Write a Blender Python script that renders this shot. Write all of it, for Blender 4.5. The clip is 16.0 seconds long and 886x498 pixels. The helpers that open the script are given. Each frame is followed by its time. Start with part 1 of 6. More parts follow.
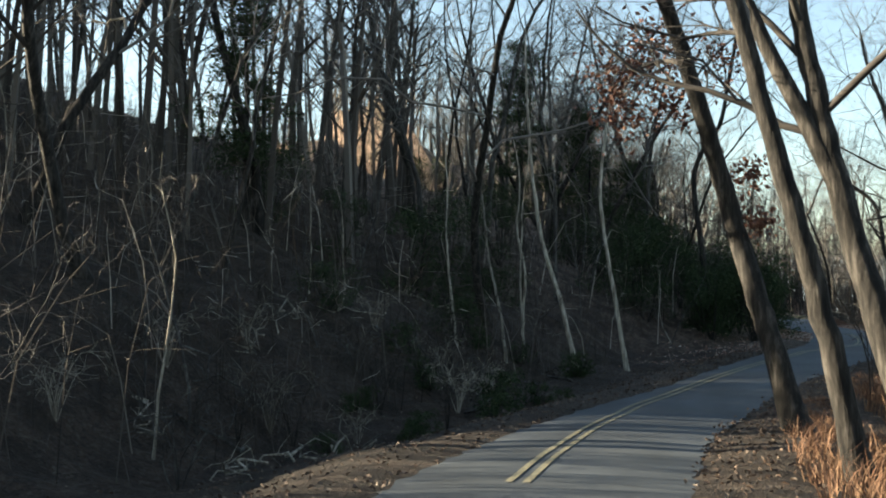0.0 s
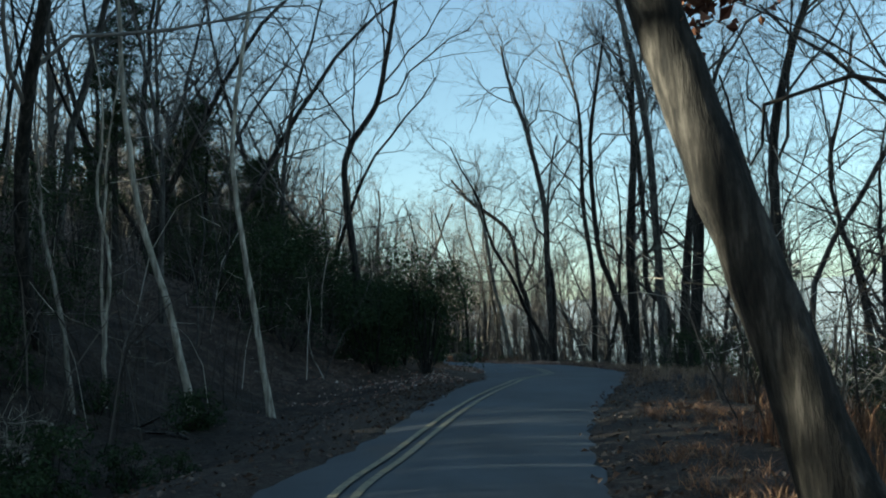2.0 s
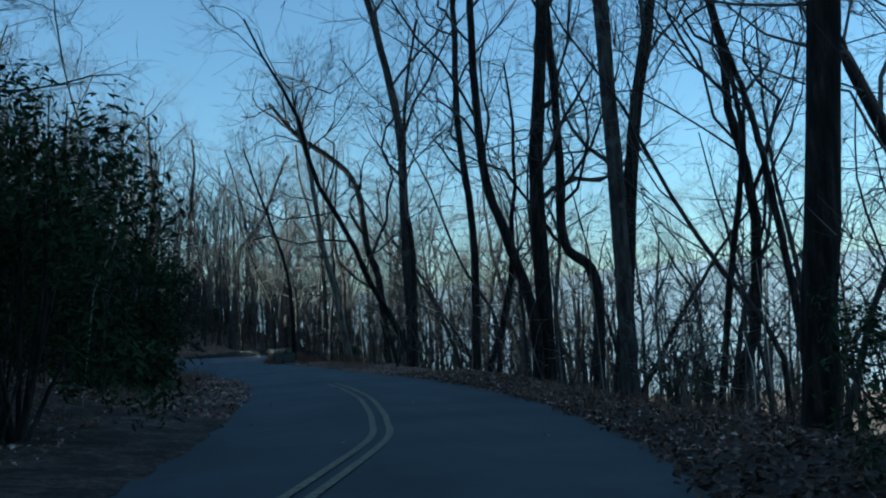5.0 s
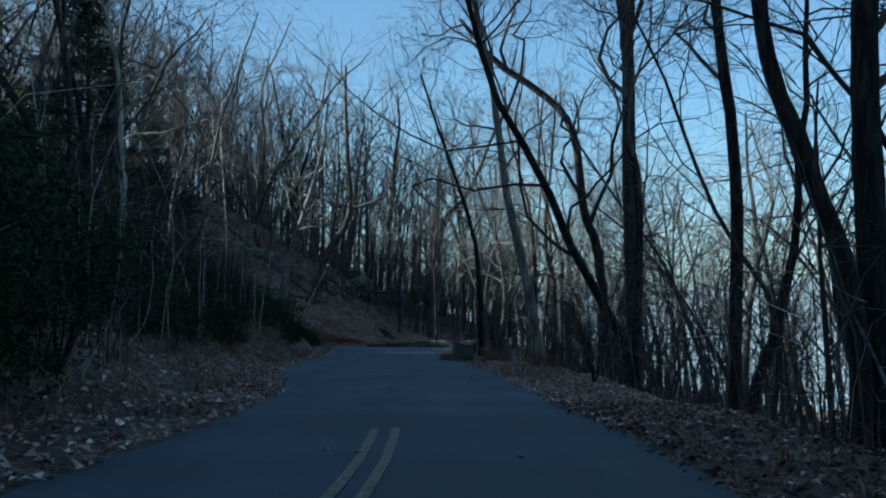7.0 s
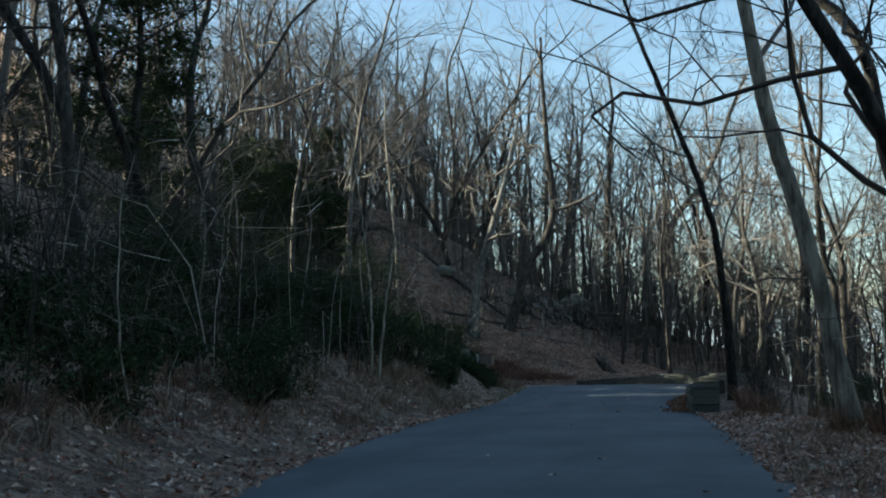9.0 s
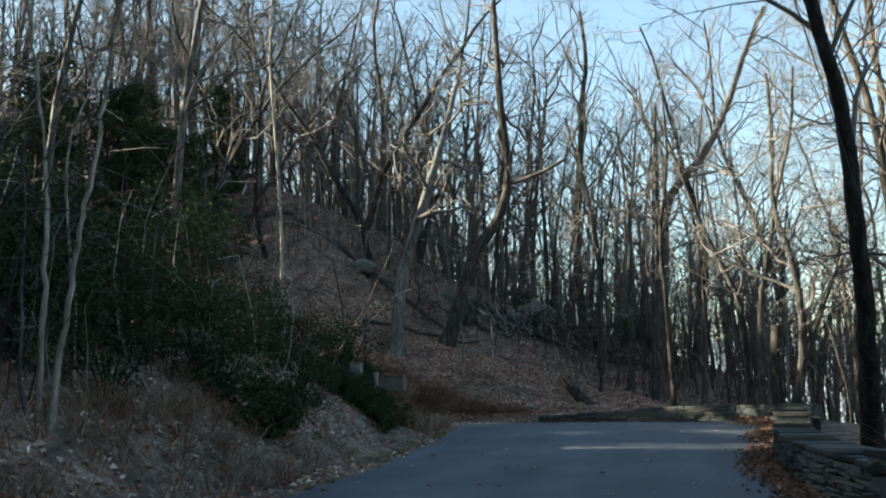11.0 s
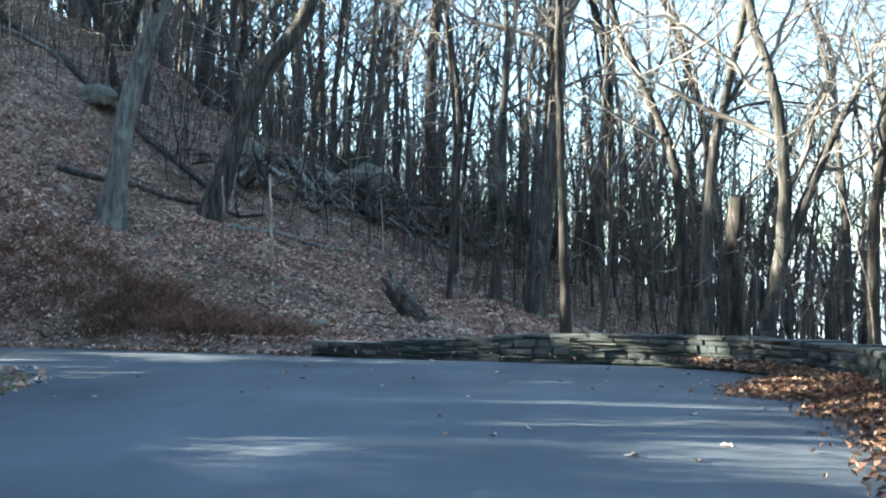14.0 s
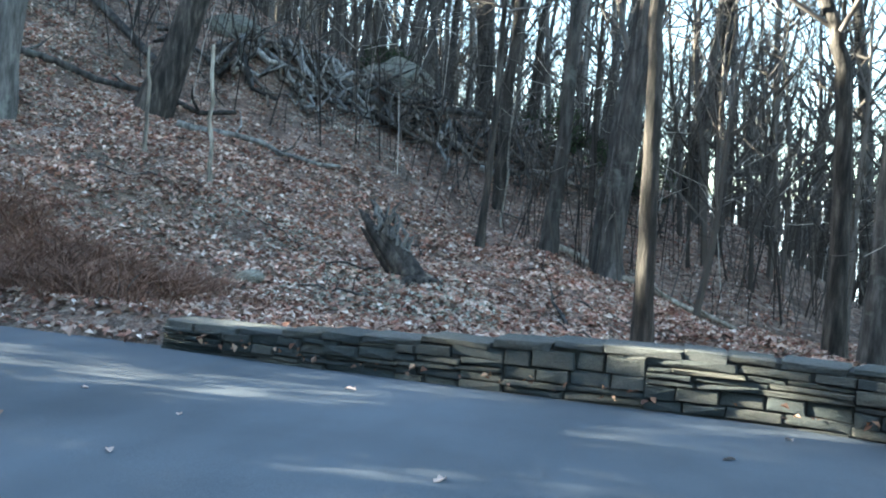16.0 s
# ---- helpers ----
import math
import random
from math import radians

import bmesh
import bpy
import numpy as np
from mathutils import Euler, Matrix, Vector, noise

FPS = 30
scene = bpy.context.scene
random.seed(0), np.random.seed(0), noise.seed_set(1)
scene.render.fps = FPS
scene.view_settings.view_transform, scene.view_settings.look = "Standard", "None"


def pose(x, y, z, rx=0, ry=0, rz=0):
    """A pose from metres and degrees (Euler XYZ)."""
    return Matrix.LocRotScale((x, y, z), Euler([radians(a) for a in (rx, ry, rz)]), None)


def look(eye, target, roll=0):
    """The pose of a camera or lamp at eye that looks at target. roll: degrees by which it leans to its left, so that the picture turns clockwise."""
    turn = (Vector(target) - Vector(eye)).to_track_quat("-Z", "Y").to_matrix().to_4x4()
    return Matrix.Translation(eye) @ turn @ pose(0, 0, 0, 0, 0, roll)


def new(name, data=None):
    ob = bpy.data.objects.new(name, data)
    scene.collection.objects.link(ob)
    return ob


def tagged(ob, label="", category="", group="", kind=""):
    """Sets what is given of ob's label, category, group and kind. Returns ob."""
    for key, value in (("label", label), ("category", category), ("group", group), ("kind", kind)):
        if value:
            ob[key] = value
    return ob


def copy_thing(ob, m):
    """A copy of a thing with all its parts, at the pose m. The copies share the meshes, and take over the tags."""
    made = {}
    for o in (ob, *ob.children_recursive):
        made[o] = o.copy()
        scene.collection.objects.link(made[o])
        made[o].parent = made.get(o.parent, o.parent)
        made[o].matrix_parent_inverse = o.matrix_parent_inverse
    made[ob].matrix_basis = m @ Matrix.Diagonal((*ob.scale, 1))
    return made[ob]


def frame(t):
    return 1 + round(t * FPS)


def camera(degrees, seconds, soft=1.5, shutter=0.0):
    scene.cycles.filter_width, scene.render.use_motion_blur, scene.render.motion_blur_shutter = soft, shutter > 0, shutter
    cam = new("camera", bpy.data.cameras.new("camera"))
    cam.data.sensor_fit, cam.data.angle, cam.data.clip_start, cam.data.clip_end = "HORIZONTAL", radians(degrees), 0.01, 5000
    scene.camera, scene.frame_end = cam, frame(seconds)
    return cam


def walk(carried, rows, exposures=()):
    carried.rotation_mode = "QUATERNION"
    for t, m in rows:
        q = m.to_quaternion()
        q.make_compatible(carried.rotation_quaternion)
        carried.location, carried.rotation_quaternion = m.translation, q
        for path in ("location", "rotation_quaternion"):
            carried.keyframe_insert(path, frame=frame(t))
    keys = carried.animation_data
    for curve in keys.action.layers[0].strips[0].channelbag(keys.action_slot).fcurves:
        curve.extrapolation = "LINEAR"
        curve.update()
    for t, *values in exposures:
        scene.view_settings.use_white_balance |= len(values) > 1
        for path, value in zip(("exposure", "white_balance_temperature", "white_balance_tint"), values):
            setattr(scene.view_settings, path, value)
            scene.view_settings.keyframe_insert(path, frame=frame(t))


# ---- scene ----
# ---------------------------------------------------------------- camera
cam = camera(48.0, 16.0, soft=2.0)
PATH = [
    (0, (-0.154, 0.005, 1.255), (-3.238, 9.490, 1.985), -0.03),
    (0.5, (-1.156, 3.556, 0.888), (-3.485, 13.221, 1.966), -0.10),
    (1, (-2.012, 7.158, 0.548), (-2.370, 17.121, 1.326), -2.42),
    (1.5, (-2.735, 10.782, 0.392), (-2.465, 20.735, 1.330), -2.56),
    (2, (-3.097, 14.536, 0.390), (-2.349, 24.436, 1.585), -1.73),
    (2.5, (-3.207, 18.350, 0.289), (-1.966, 28.182, 1.629), -1.69),
    (3, (-2.975, 22.331, 0.305), (-1.250, 32.068, 1.792), -1.42),
    (3.2, (-2.812, 23.943, 0.320), (-0.813, 33.622, 1.843), -0.87),
    (5.3, (3.227, 43.657, 1.256), (5.189, 53.412, 2.248), -3.33),
    (5.5, (3.793, 45.210, 1.276), (5.445, 55.018, 2.316), -2.94),
    (6, (4.786, 49.436, 1.272), (5.756, 59.334, 2.319), 0.05),
    (6.5, (5.537, 53.534, 1.296), (6.130, 63.447, 2.475), 0.28),
    (7, (5.962, 57.551, 1.342), (5.565, 67.491, 2.359), 0.47),
    (7.5, (6.082, 61.417, 1.409), (4.759, 71.296, 2.222), 0.10),
    (8, (6.185, 65.410, 1.549), (4.163, 75.141, 2.661), -0.28),
    (8.5, (6.280, 69.348, 1.684), (3.711, 78.931, 2.933), -0.57),
    (8.7, (6.222, 70.977, 1.740), (3.506, 80.516, 3.020), -0.65),
    (10.8, (3.518, 89.126, 1.974), (0.835, 98.634, 3.523), -1.56),
    (11, (3.278, 90.496, 1.972), (0.943, 100.086, 3.574), -0.60),
    (11.5, (2.714, 93.693, 2.063), (1.803, 103.485, 3.875), -0.62),
    (12, (2.430, 96.550, 2.125), (1.808, 106.455, 3.351), -0.52),
    (12.5, (2.321, 99.595, 2.164), (1.212, 109.519, 2.685), 0.38),
    (13, (2.319, 102.380, 2.219), (0.863, 112.260, 2.742), -0.11),
    (13.5, (2.430, 105.074, 2.305), (0.871, 114.943, 2.702), 0.16),
    (14, (2.618, 107.748, 2.392), (1.440, 117.659, 3.009), 1.02),
    (14.5, (2.733, 110.222, 2.450), (2.456, 120.200, 3.045), 2.85),
    (15, (2.812, 112.467, 2.598), (2.796, 122.466, 2.754), 3.42),
    (15.5, (2.853, 114.682, 2.718), (2.189, 124.658, 2.541), 4.05),
    (16, (2.716, 116.621, 2.812), (0.709, 126.417, 2.709), 4.63),
]
EXPOSURES = [
    (0, 2.72, 7200, 6), (0.9, 2.12, 6900, 2), (1.5, 2.42, 6800, 0), (2.5, 1.84, 5550, -8), (3.0, 1.47, 5130, -8), (3.2, 1.42, 5000, -8),
    (5.5, 1.72, 4920, -8), (6.2, 1.72, 4930, -6), (6.6, 1.72, 4980, -5), (7.0, 1.82, 5070, -4), (7.6, 2.57, 5900, -2), (8.0, 2.52, 6350, 0),
    (8.7, 2.42, 6300, 0), (11.0, 2.87, 6700, 2), (11.5, 2.57, 6300, -2), (12.0, 1.67, 5200, -10), (12.5, 3.22, 5800, -2), (13.0, 3.82, 5900, -2),
    (13.5, 4.22, 6000, -2), (14.0, 4.02, 6100, 2), (14.5, 3.12, 6400, 5), (15.0, 3.70, 6000, 3), (16, 4.57, 6200, 2),
]
walk(cam, [(t, look(eye, target, roll)) for t, eye, target, roll in PATH], EXPOSURES)

# ---------------------------------------------------------------- sky and sun
SUN_TOWARDS = Vector((-1.0, -0.13, 0.31)).normalized()
world = bpy.data.worlds.new("sky")
scene.world = world
world.use_nodes = True
wn = world.node_tree
wn.nodes.clear()
sky = wn.nodes.new("ShaderNodeTexSky")
sky.sky_type, sky.sun_disc = "NISHITA", False
sky.sun_elevation = math.asin(SUN_TOWARDS.z)
sky.sun_rotation = math.atan2(SUN_TOWARDS.x, SUN_TOWARDS.y)
sky.air_density, sky.dust_density, sky.ozone_density = 1.1, 0.9, 1.3
back = wn.nodes.new("ShaderNodeBackground")
back.inputs["Strength"].default_value = 0.055
out = wn.nodes.new("ShaderNodeOutputWorld")
wn.links.new(sky.outputs["Color"], back.inputs["Color"])
wn.links.new(back.outputs["Background"], out.inputs["Surface"])
sun = new("sun", bpy.data.lights.new("sun", "SUN"))
sun.data.energy, sun.data.angle, sun.data.color = 5.0, radians(0.45), (1.0, 0.89, 0.72)
sun.matrix_world = look(SUN_TOWARDS * 100, (0, 0, 0))


# ---------------------------------------------------------------- the lie of the land
LEFT_EDGE = [(4.5, -30), (1.5, -18), (-2.2, -6), (-3.9, 2), (-4.95, 11.5), (-5.2, 16.5), (-5.1, 21), (-4.6, 25), (-3.2, 30),
             (-1.4, 39), (0.4, 47), (1.5, 54.5), (2.2, 62), (2.5, 69), (2.4, 73), (1.5, 80), (0.0, 86.5), (-1.1, 95), (-1.7, 102),
             (-2.0, 108), (-2.5, 113.5), (-2.9, 117), (-3.9, 119.7), (-6.0, 121.2), (-10, 122.4), (-18, 123.6), (-34, 128)]
RIGHT_EDGE = [(9.6, -30), (6.6, -18), (2.6, -6), (0.9, 2), (-0.85, 11.5), (-1.2, 16.5), (-1.15, 21), (-0.6, 25), (0.5, 31),
              (2.7, 38.5), (5.1, 46), (7.1, 53.5), (8.0, 61), (7.75, 68.5), (7.35, 73), (6.85, 80), (6.45, 86.5), (5.7, 95), (4.95, 102),
              (4.97, 107.5), (5.18, 113), (6.05, 118.8), (4.95, 124.95), (-0.5, 125.85), (-6, 126.5), (-15, 128), (-31, 133)]
ROAD_Z = [(-40, 2.6), (-10, 0.7), (0, -0.04), (3.6, -0.42), (7, -0.75), (11, -0.91), (18, -1.0), (24, -0.97), (33, -0.52), (44, -0.05),
          (57, 0.05), (65, 0.26), (71, 0.44), (80, 0.56), (89, 0.68), (96, 0.82), (102.4, 0.92), (108, 1.09), (112.5, 1.3), (117, 1.49), (124, 1.51)]


def spline(points, steps):
    """Points along a Catmull-Rom curve."""
    p = np.array(points, float)
    p = np.vstack([2 * p[0] - p[1], p, 2 * p[-1] - p[-2]])
    out = []
    for a, b, c, d in zip(p[:-3], p[1:-2], p[2:-1], p[3:]):
        for u in np.arange(steps) / steps:
            out.append(0.5 * (2 * b + (c - a) * u + (2 * a - 5 * b + 4 * c - d) * u * u + (3 * b - a - 3 * c + d) * u ** 3))
    out.append(p[-2])
    return np.array(out)


def road_z(y):
    return np.interp(y, [r[0] for r in ROAD_Z], [r[1] for r in ROAD_Z])


def step(v, a, b):
    u = np.clip((v - a) / (b - a), 0, 1)
    return u * u * (3 - 2 * u)


def softmax(a, b, k):
    return np.maximum(a, b) + k * np.log1p(np.exp(-np.abs(a - b) / k))


def near_line(x, y, line):
    """Distance to a polyline, the y of the nearest point, and the side (positive to the left of it)."""
    best, at, side = np.full(x.shape, 1e9), np.zeros(x.shape), np.zeros(x.shape)
    for (ax, ay), (bx, by) in zip(line[:-1], line[1:]):
        dx, dy = bx - ax, by - ay
        u = np.clip(((x - ax) * dx + (y - ay) * dy) / (dx * dx + dy * dy), 0, 1)
        px, py = ax + u * dx, ay + u * dy
        d = np.hypot(x - px, y - py)
        closer = d < best
        best, at = np.where(closer, d, best), np.where(closer, py, at)
        side = np.where(closer, np.sign(dx * (y - ay) - dy * (x - ax)), side)
    return best, at, side


LEFT_LINE, RIGHT_LINE = spline(LEFT_EDGE, 3), spline(RIGHT_EDGE, 3)


def wobble(x, y):
    """Uneven ground, from sums of waves."""
    v = 0.5 * np.sin(x * 0.31 + 1.3 * np.sin(y * 0.17)) * np.sin(y * 0.27 + np.sin(x * 0.13) + 1.0)
    v += 0.28 * np.sin(x * 0.83 + y * 0.36 + 2.0) * np.sin(y * 0.71 - x * 0.22)
    v += 0.12 * np.sin(x * 2.1 - y * 1.2) * np.sin(y * 1.9 + x * 0.8) + 0.05 * np.sin(x * 4.7 + y * 3.1) * np.sin(y * 5.3 - x * 2.9)
    return v


def ground_z(x, y):
    """Height of the ground: road bed, hill on its left, falling slope on its right, spur beyond the bend."""
    x, y = np.asarray(x, float), np.asarray(y, float)
    dl, yl, sl = near_line(x, y, LEFT_LINE)
    dr, yr, sr = near_line(x, y, RIGHT_LINE)
    on_left, on_right = (sl > 0), (sr < 0)
    # the hill on the left: a hollow at first, a steep cut later
    hollow = 1 - step(yl, 40, 58)
    rise = np.interp(yl, [-30, 20, 45, 60, 80, 95, 120], [0.5, 0.5, 0.42, 0.40, 0.40, 0.62, 0.6])
    foot = np.interp(yl, [-30, 20, 42, 58, 75, 95, 115, 124], [5.0, 6.0, 7.0, 2.6, 1.5, 0.9, 0.7, 0.8])
    up = np.maximum(dl - foot, 0)
    top = np.interp(yl, [-30, 6, 14, 21, 30, 60, 92, 103, 109, 119], [3, 3.4, 4.6, 13, 20, 19, 17, 8, 3.2, 2.0])
    hill = top * np.tanh(rise * up / top) + 0.10 * np.maximum(up - 30, 0) * step(yl, 15, 30) * (1 - step(yl, 95, 112))
    dip = -0.85 * hollow * step(dl, 0.8, 4.5) * (1 - step(dl, 7, 11)) + 0.16 * step(dl, 0.1, 1.6) * (1 - hollow)
    left = road_z(yl) + hill + dip
    # the falling slope on the right
    shelf = np.interp(yr, [-30, 10, 40, 60, 80, 95, 101], [5.0, 5.5, 3.6, 1.7, 2.1, 3.0, 1.4])
    off = np.maximum(dr - shelf, 0)
    right = road_z(yr) + 0.12 * step(dr, 0.1, 1.2) - 0.05 * dr - 13 * np.tanh(0.42 * off / 13)
    # the spur that closes the bend
    yy = np.minimum(y, 145) - 0.3 * np.maximum(y - 145, 0)
    spur = 0.36 * (yy - 126) - 0.40 * np.where(x < -1, np.maximum(x, -40) + 2, 1 + 0.5 * (x + 1)) - 2.1
    spur = spur + 0.17 * np.clip(-9 - x, 0, 30)
    # the crest falls away to the right, and roots hold a low bank along it
    spur = spur - 0.24 * np.clip(x - 0.8, 0, 12) * step(y, 129, 139)
    bank, _, _ = near_line(x, y, [(-7.0, 139.4), (-5.2, 141.8), (-3.0, 142.8), (0.4, 143.4)])
    spur = spur + 0.75 * np.exp(-(bank / 0.8) ** 2)
    low = 0.25 - 0.55 * np.logaddexp(0, (x - 6.0) / 1.5) * 1.5
    low = np.maximum(low, -24)
    spur = 1.51 + softmax(spur, low, 0.5)
    spur = np.minimum(spur, 1.55 + 0.95 * np.maximum(dr - 0.2, 0))
    w = step(y, 121.5, 126.5)
    right = right * (1 - w) + spur * w
    z = np.where(on_left & (dl < dr + 100) & ~on_right, left, np.where(on_right, right, road_z(np.clip(y, -40, 124)) - 0.07))
    away = np.minimum(dl, dr)
    z = z + wobble(x, y) * np.where(on_left | on_right, 0.75 * step(away, 0.3, 6), 0)
    # an added mound to the west that keeps the low sun off the spur
    z = z + 25 * np.exp(-0.5 * (((x + 62) / 11) ** 2 + ((y - 129) / 11) ** 2))
    # a long ridge behind it, added out of view to block the sun
    west = 0.9 * np.clip(y - 50, 0, 50)
    z = z + (50 + 0.31 * west) * np.exp(-0.5 * ((x + 78 + west) / 13) ** 2) * step(y, 22, 38) * (1 - step(y, 88, 98))
    # the far country lies lower and rolls
    far = step(np.hypot(x, y - 70), 130, 420)
    return z * (1 - far) + far * (-26 - 75 * step(np.hypot(x, y - 70), 300, 900) + 6 * np.sin(x * 0.006) * np.sin(y * 0.005 + 1))


# ---------------------------------------------------------------- materials
def material(name, rough=0.9):
    m = bpy.data.materials.new(name)
    m.use_nodes = True
    n = m.node_tree
    n.nodes.clear()
    o = n.nodes.new("ShaderNodeOutputMaterial")
    b = n.nodes.new("ShaderNodeBsdfPrincipled")
    b.inputs["Roughness"].default_value = rough
    b.inputs["Specular IOR Level"].default_value = 0.3
    n.links.new(b.outputs[0], o.inputs["Surface"])
    return m, n, b


def noise_at(n, scale, detail=4.0, rough=0.6, kind="Object", stretch=(1, 1, 1)):
    c = n.nodes.new("ShaderNodeTexCoord")
    mp = n.nodes.new("ShaderNodeMapping")
    mp.inputs["Scale"].default_value = stretch
    t = n.nodes.new("ShaderNodeTexNoise")
    t.inputs["Scale"].default_value, t.inputs["Detail"].default_value, t.inputs["Roughness"].default_value = scale, detail, rough
    n.links.new(c.outputs[kind], mp.inputs["Vector"])
    n.links.new(mp.outputs[0], t.inputs["Vector"])
    return t


def cells_at(n, scale, kind="Object", stretch=(1, 1, 1), feature="F1"):
    c = n.nodes.new("ShaderNodeTexCoord")
    mp = n.nodes.new("ShaderNodeMapping")
    mp.inputs["Scale"].default_value = stretch
    t = n.nodes.new("ShaderNodeTexVoronoi")
    t.feature = feature
    t.inputs["Scale"].default_value = scale
    n.links.new(c.outputs[kind], mp.inputs["Vector"])
    n.links.new(mp.outputs[0], t.inputs["Vector"])
    return t


def ramp(n, source, stops):
    r = n.nodes.new("ShaderNodeValToRGB")
    while len(r.color_ramp.elements) < len(stops):
        r.color_ramp.elements.new(0.5)
    for e, (at, colour) in zip(r.color_ramp.elements, stops):
        e.position, e.color = at, (*colour, 1)
    n.links.new(source, r.inputs["Fac"])
    return r.outputs["Color"]


def mixed(n, a, b, fac, how="MIX"):
    m = n.nodes.new("ShaderNodeMix")
    m.data_type, m.blend_type = "RGBA", how
    ins = {"A": m.inputs[6], "B": m.inputs[7], "F": m.inputs[0]}
    for key, value in (("A", a), ("B", b), ("F", fac)):
        if isinstance(value, (int, float)):
            ins[key].default_value = value
        elif isinstance(value, tuple):
            ins[key].default_value = (*value, 1)
        else:
            n.links.new(value, ins[key])
    return m.outputs[2]


def bumped(n, b, source, strength, distance):
    u = n.nodes.new("ShaderNodeBump")
    u.inputs["Strength"].default_value, u.inputs["Distance"].default_value = strength, distance
    n.links.new(source, u.inputs["Height"])
    n.links.new(u.outputs[0], b.inputs["Normal"])


def island(n):
    return n.nodes.new("ShaderNodeNewGeometry").outputs["Random Per Island"]


def by_object(n):
    return n.nodes.new("ShaderNodeObjectInfo").outputs["Random"]


def bark(name, dark, mid, light, patches=None):
    m, n, b = material(name, 0.92)
    furrow = noise_at(n, 9, 5, 0.65, stretch=(1, 1, 0.16))
    broad = noise_at(n, 0.9, 3)
    c = ramp(n, furrow.outputs["Fac"], [(0.38, dark), (0.52, mid), (0.68, light)])
    c = mixed(n, c, mixed(n, c, (0.5, 0.5, 0.5), 1.0, "MULTIPLY"), ramp(n, broad.outputs["Fac"], [(0.35, (0.7,) * 3), (0.65, (0.0,) * 3)]))
    if patches:
        lichen = noise_at(n, 2.2, 4)
        c = mixed(n, c, patches, ramp(n, lichen.outputs["Fac"], [(0.56, (0,) * 3), (0.68, (0.75,) * 3)]))
    tone = ramp(n, by_object(n), [(0.0, (0.62,) * 3), (1.0, (1.3,) * 3)])
    n.links.new(mixed(n, c, tone, 1.0, "MULTIPLY"), b.inputs["Base Color"])
    bumped(n, b, furrow.outputs["Fac"], 1.0, 0.05)
    return m


BARK_DARK = bark("dark_bark", (0.006, 0.0055, 0.005), (0.024, 0.021, 0.018), (0.075, 0.067, 0.059))
BARK_GREY = bark("grey_bark", (0.026, 0.024, 0.022), (0.066, 0.061, 0.056), (0.14, 0.131, 0.12), (0.135, 0.143, 0.125))
BARK_BROWN = bark("brown_bark", (0.012, 0.011, 0.010), (0.042, 0.037, 0.032), (0.12, 0.105, 0.09))
LICHEN_BARK = bark("pale_grey_bark", (0.06, 0.058, 0.054), (0.125, 0.122, 0.114), (0.22, 0.215, 0.20), (0.20, 0.21, 0.185))
DRIFTWOOD = bark("weathered_wood_grey", (0.11, 0.105, 0.097), (0.26, 0.25, 0.23), (0.44, 0.425, 0.395))
ROOT_WOOD = bark("brown_root_wood", (0.05, 0.041, 0.033), (0.145, 0.122, 0.10), (0.27, 0.235, 0.20))
BARK_PALE = bark("pale_bark", (0.12, 0.105, 0.085), (0.30, 0.27, 0.22), (0.46, 0.43, 0.37), (0.17, 0.16, 0.12))


def twig_material():
    m, n, b = material("twigs", 0.9)
    n.links.new(ramp(n, by_object(n), [(0, (0.035, 0.031, 0.028)), (0.5, (0.075, 0.067, 0.061)), (1, (0.15, 0.136, 0.124))]), b.inputs["Base Color"])
    return m


TWIGS = twig_material()


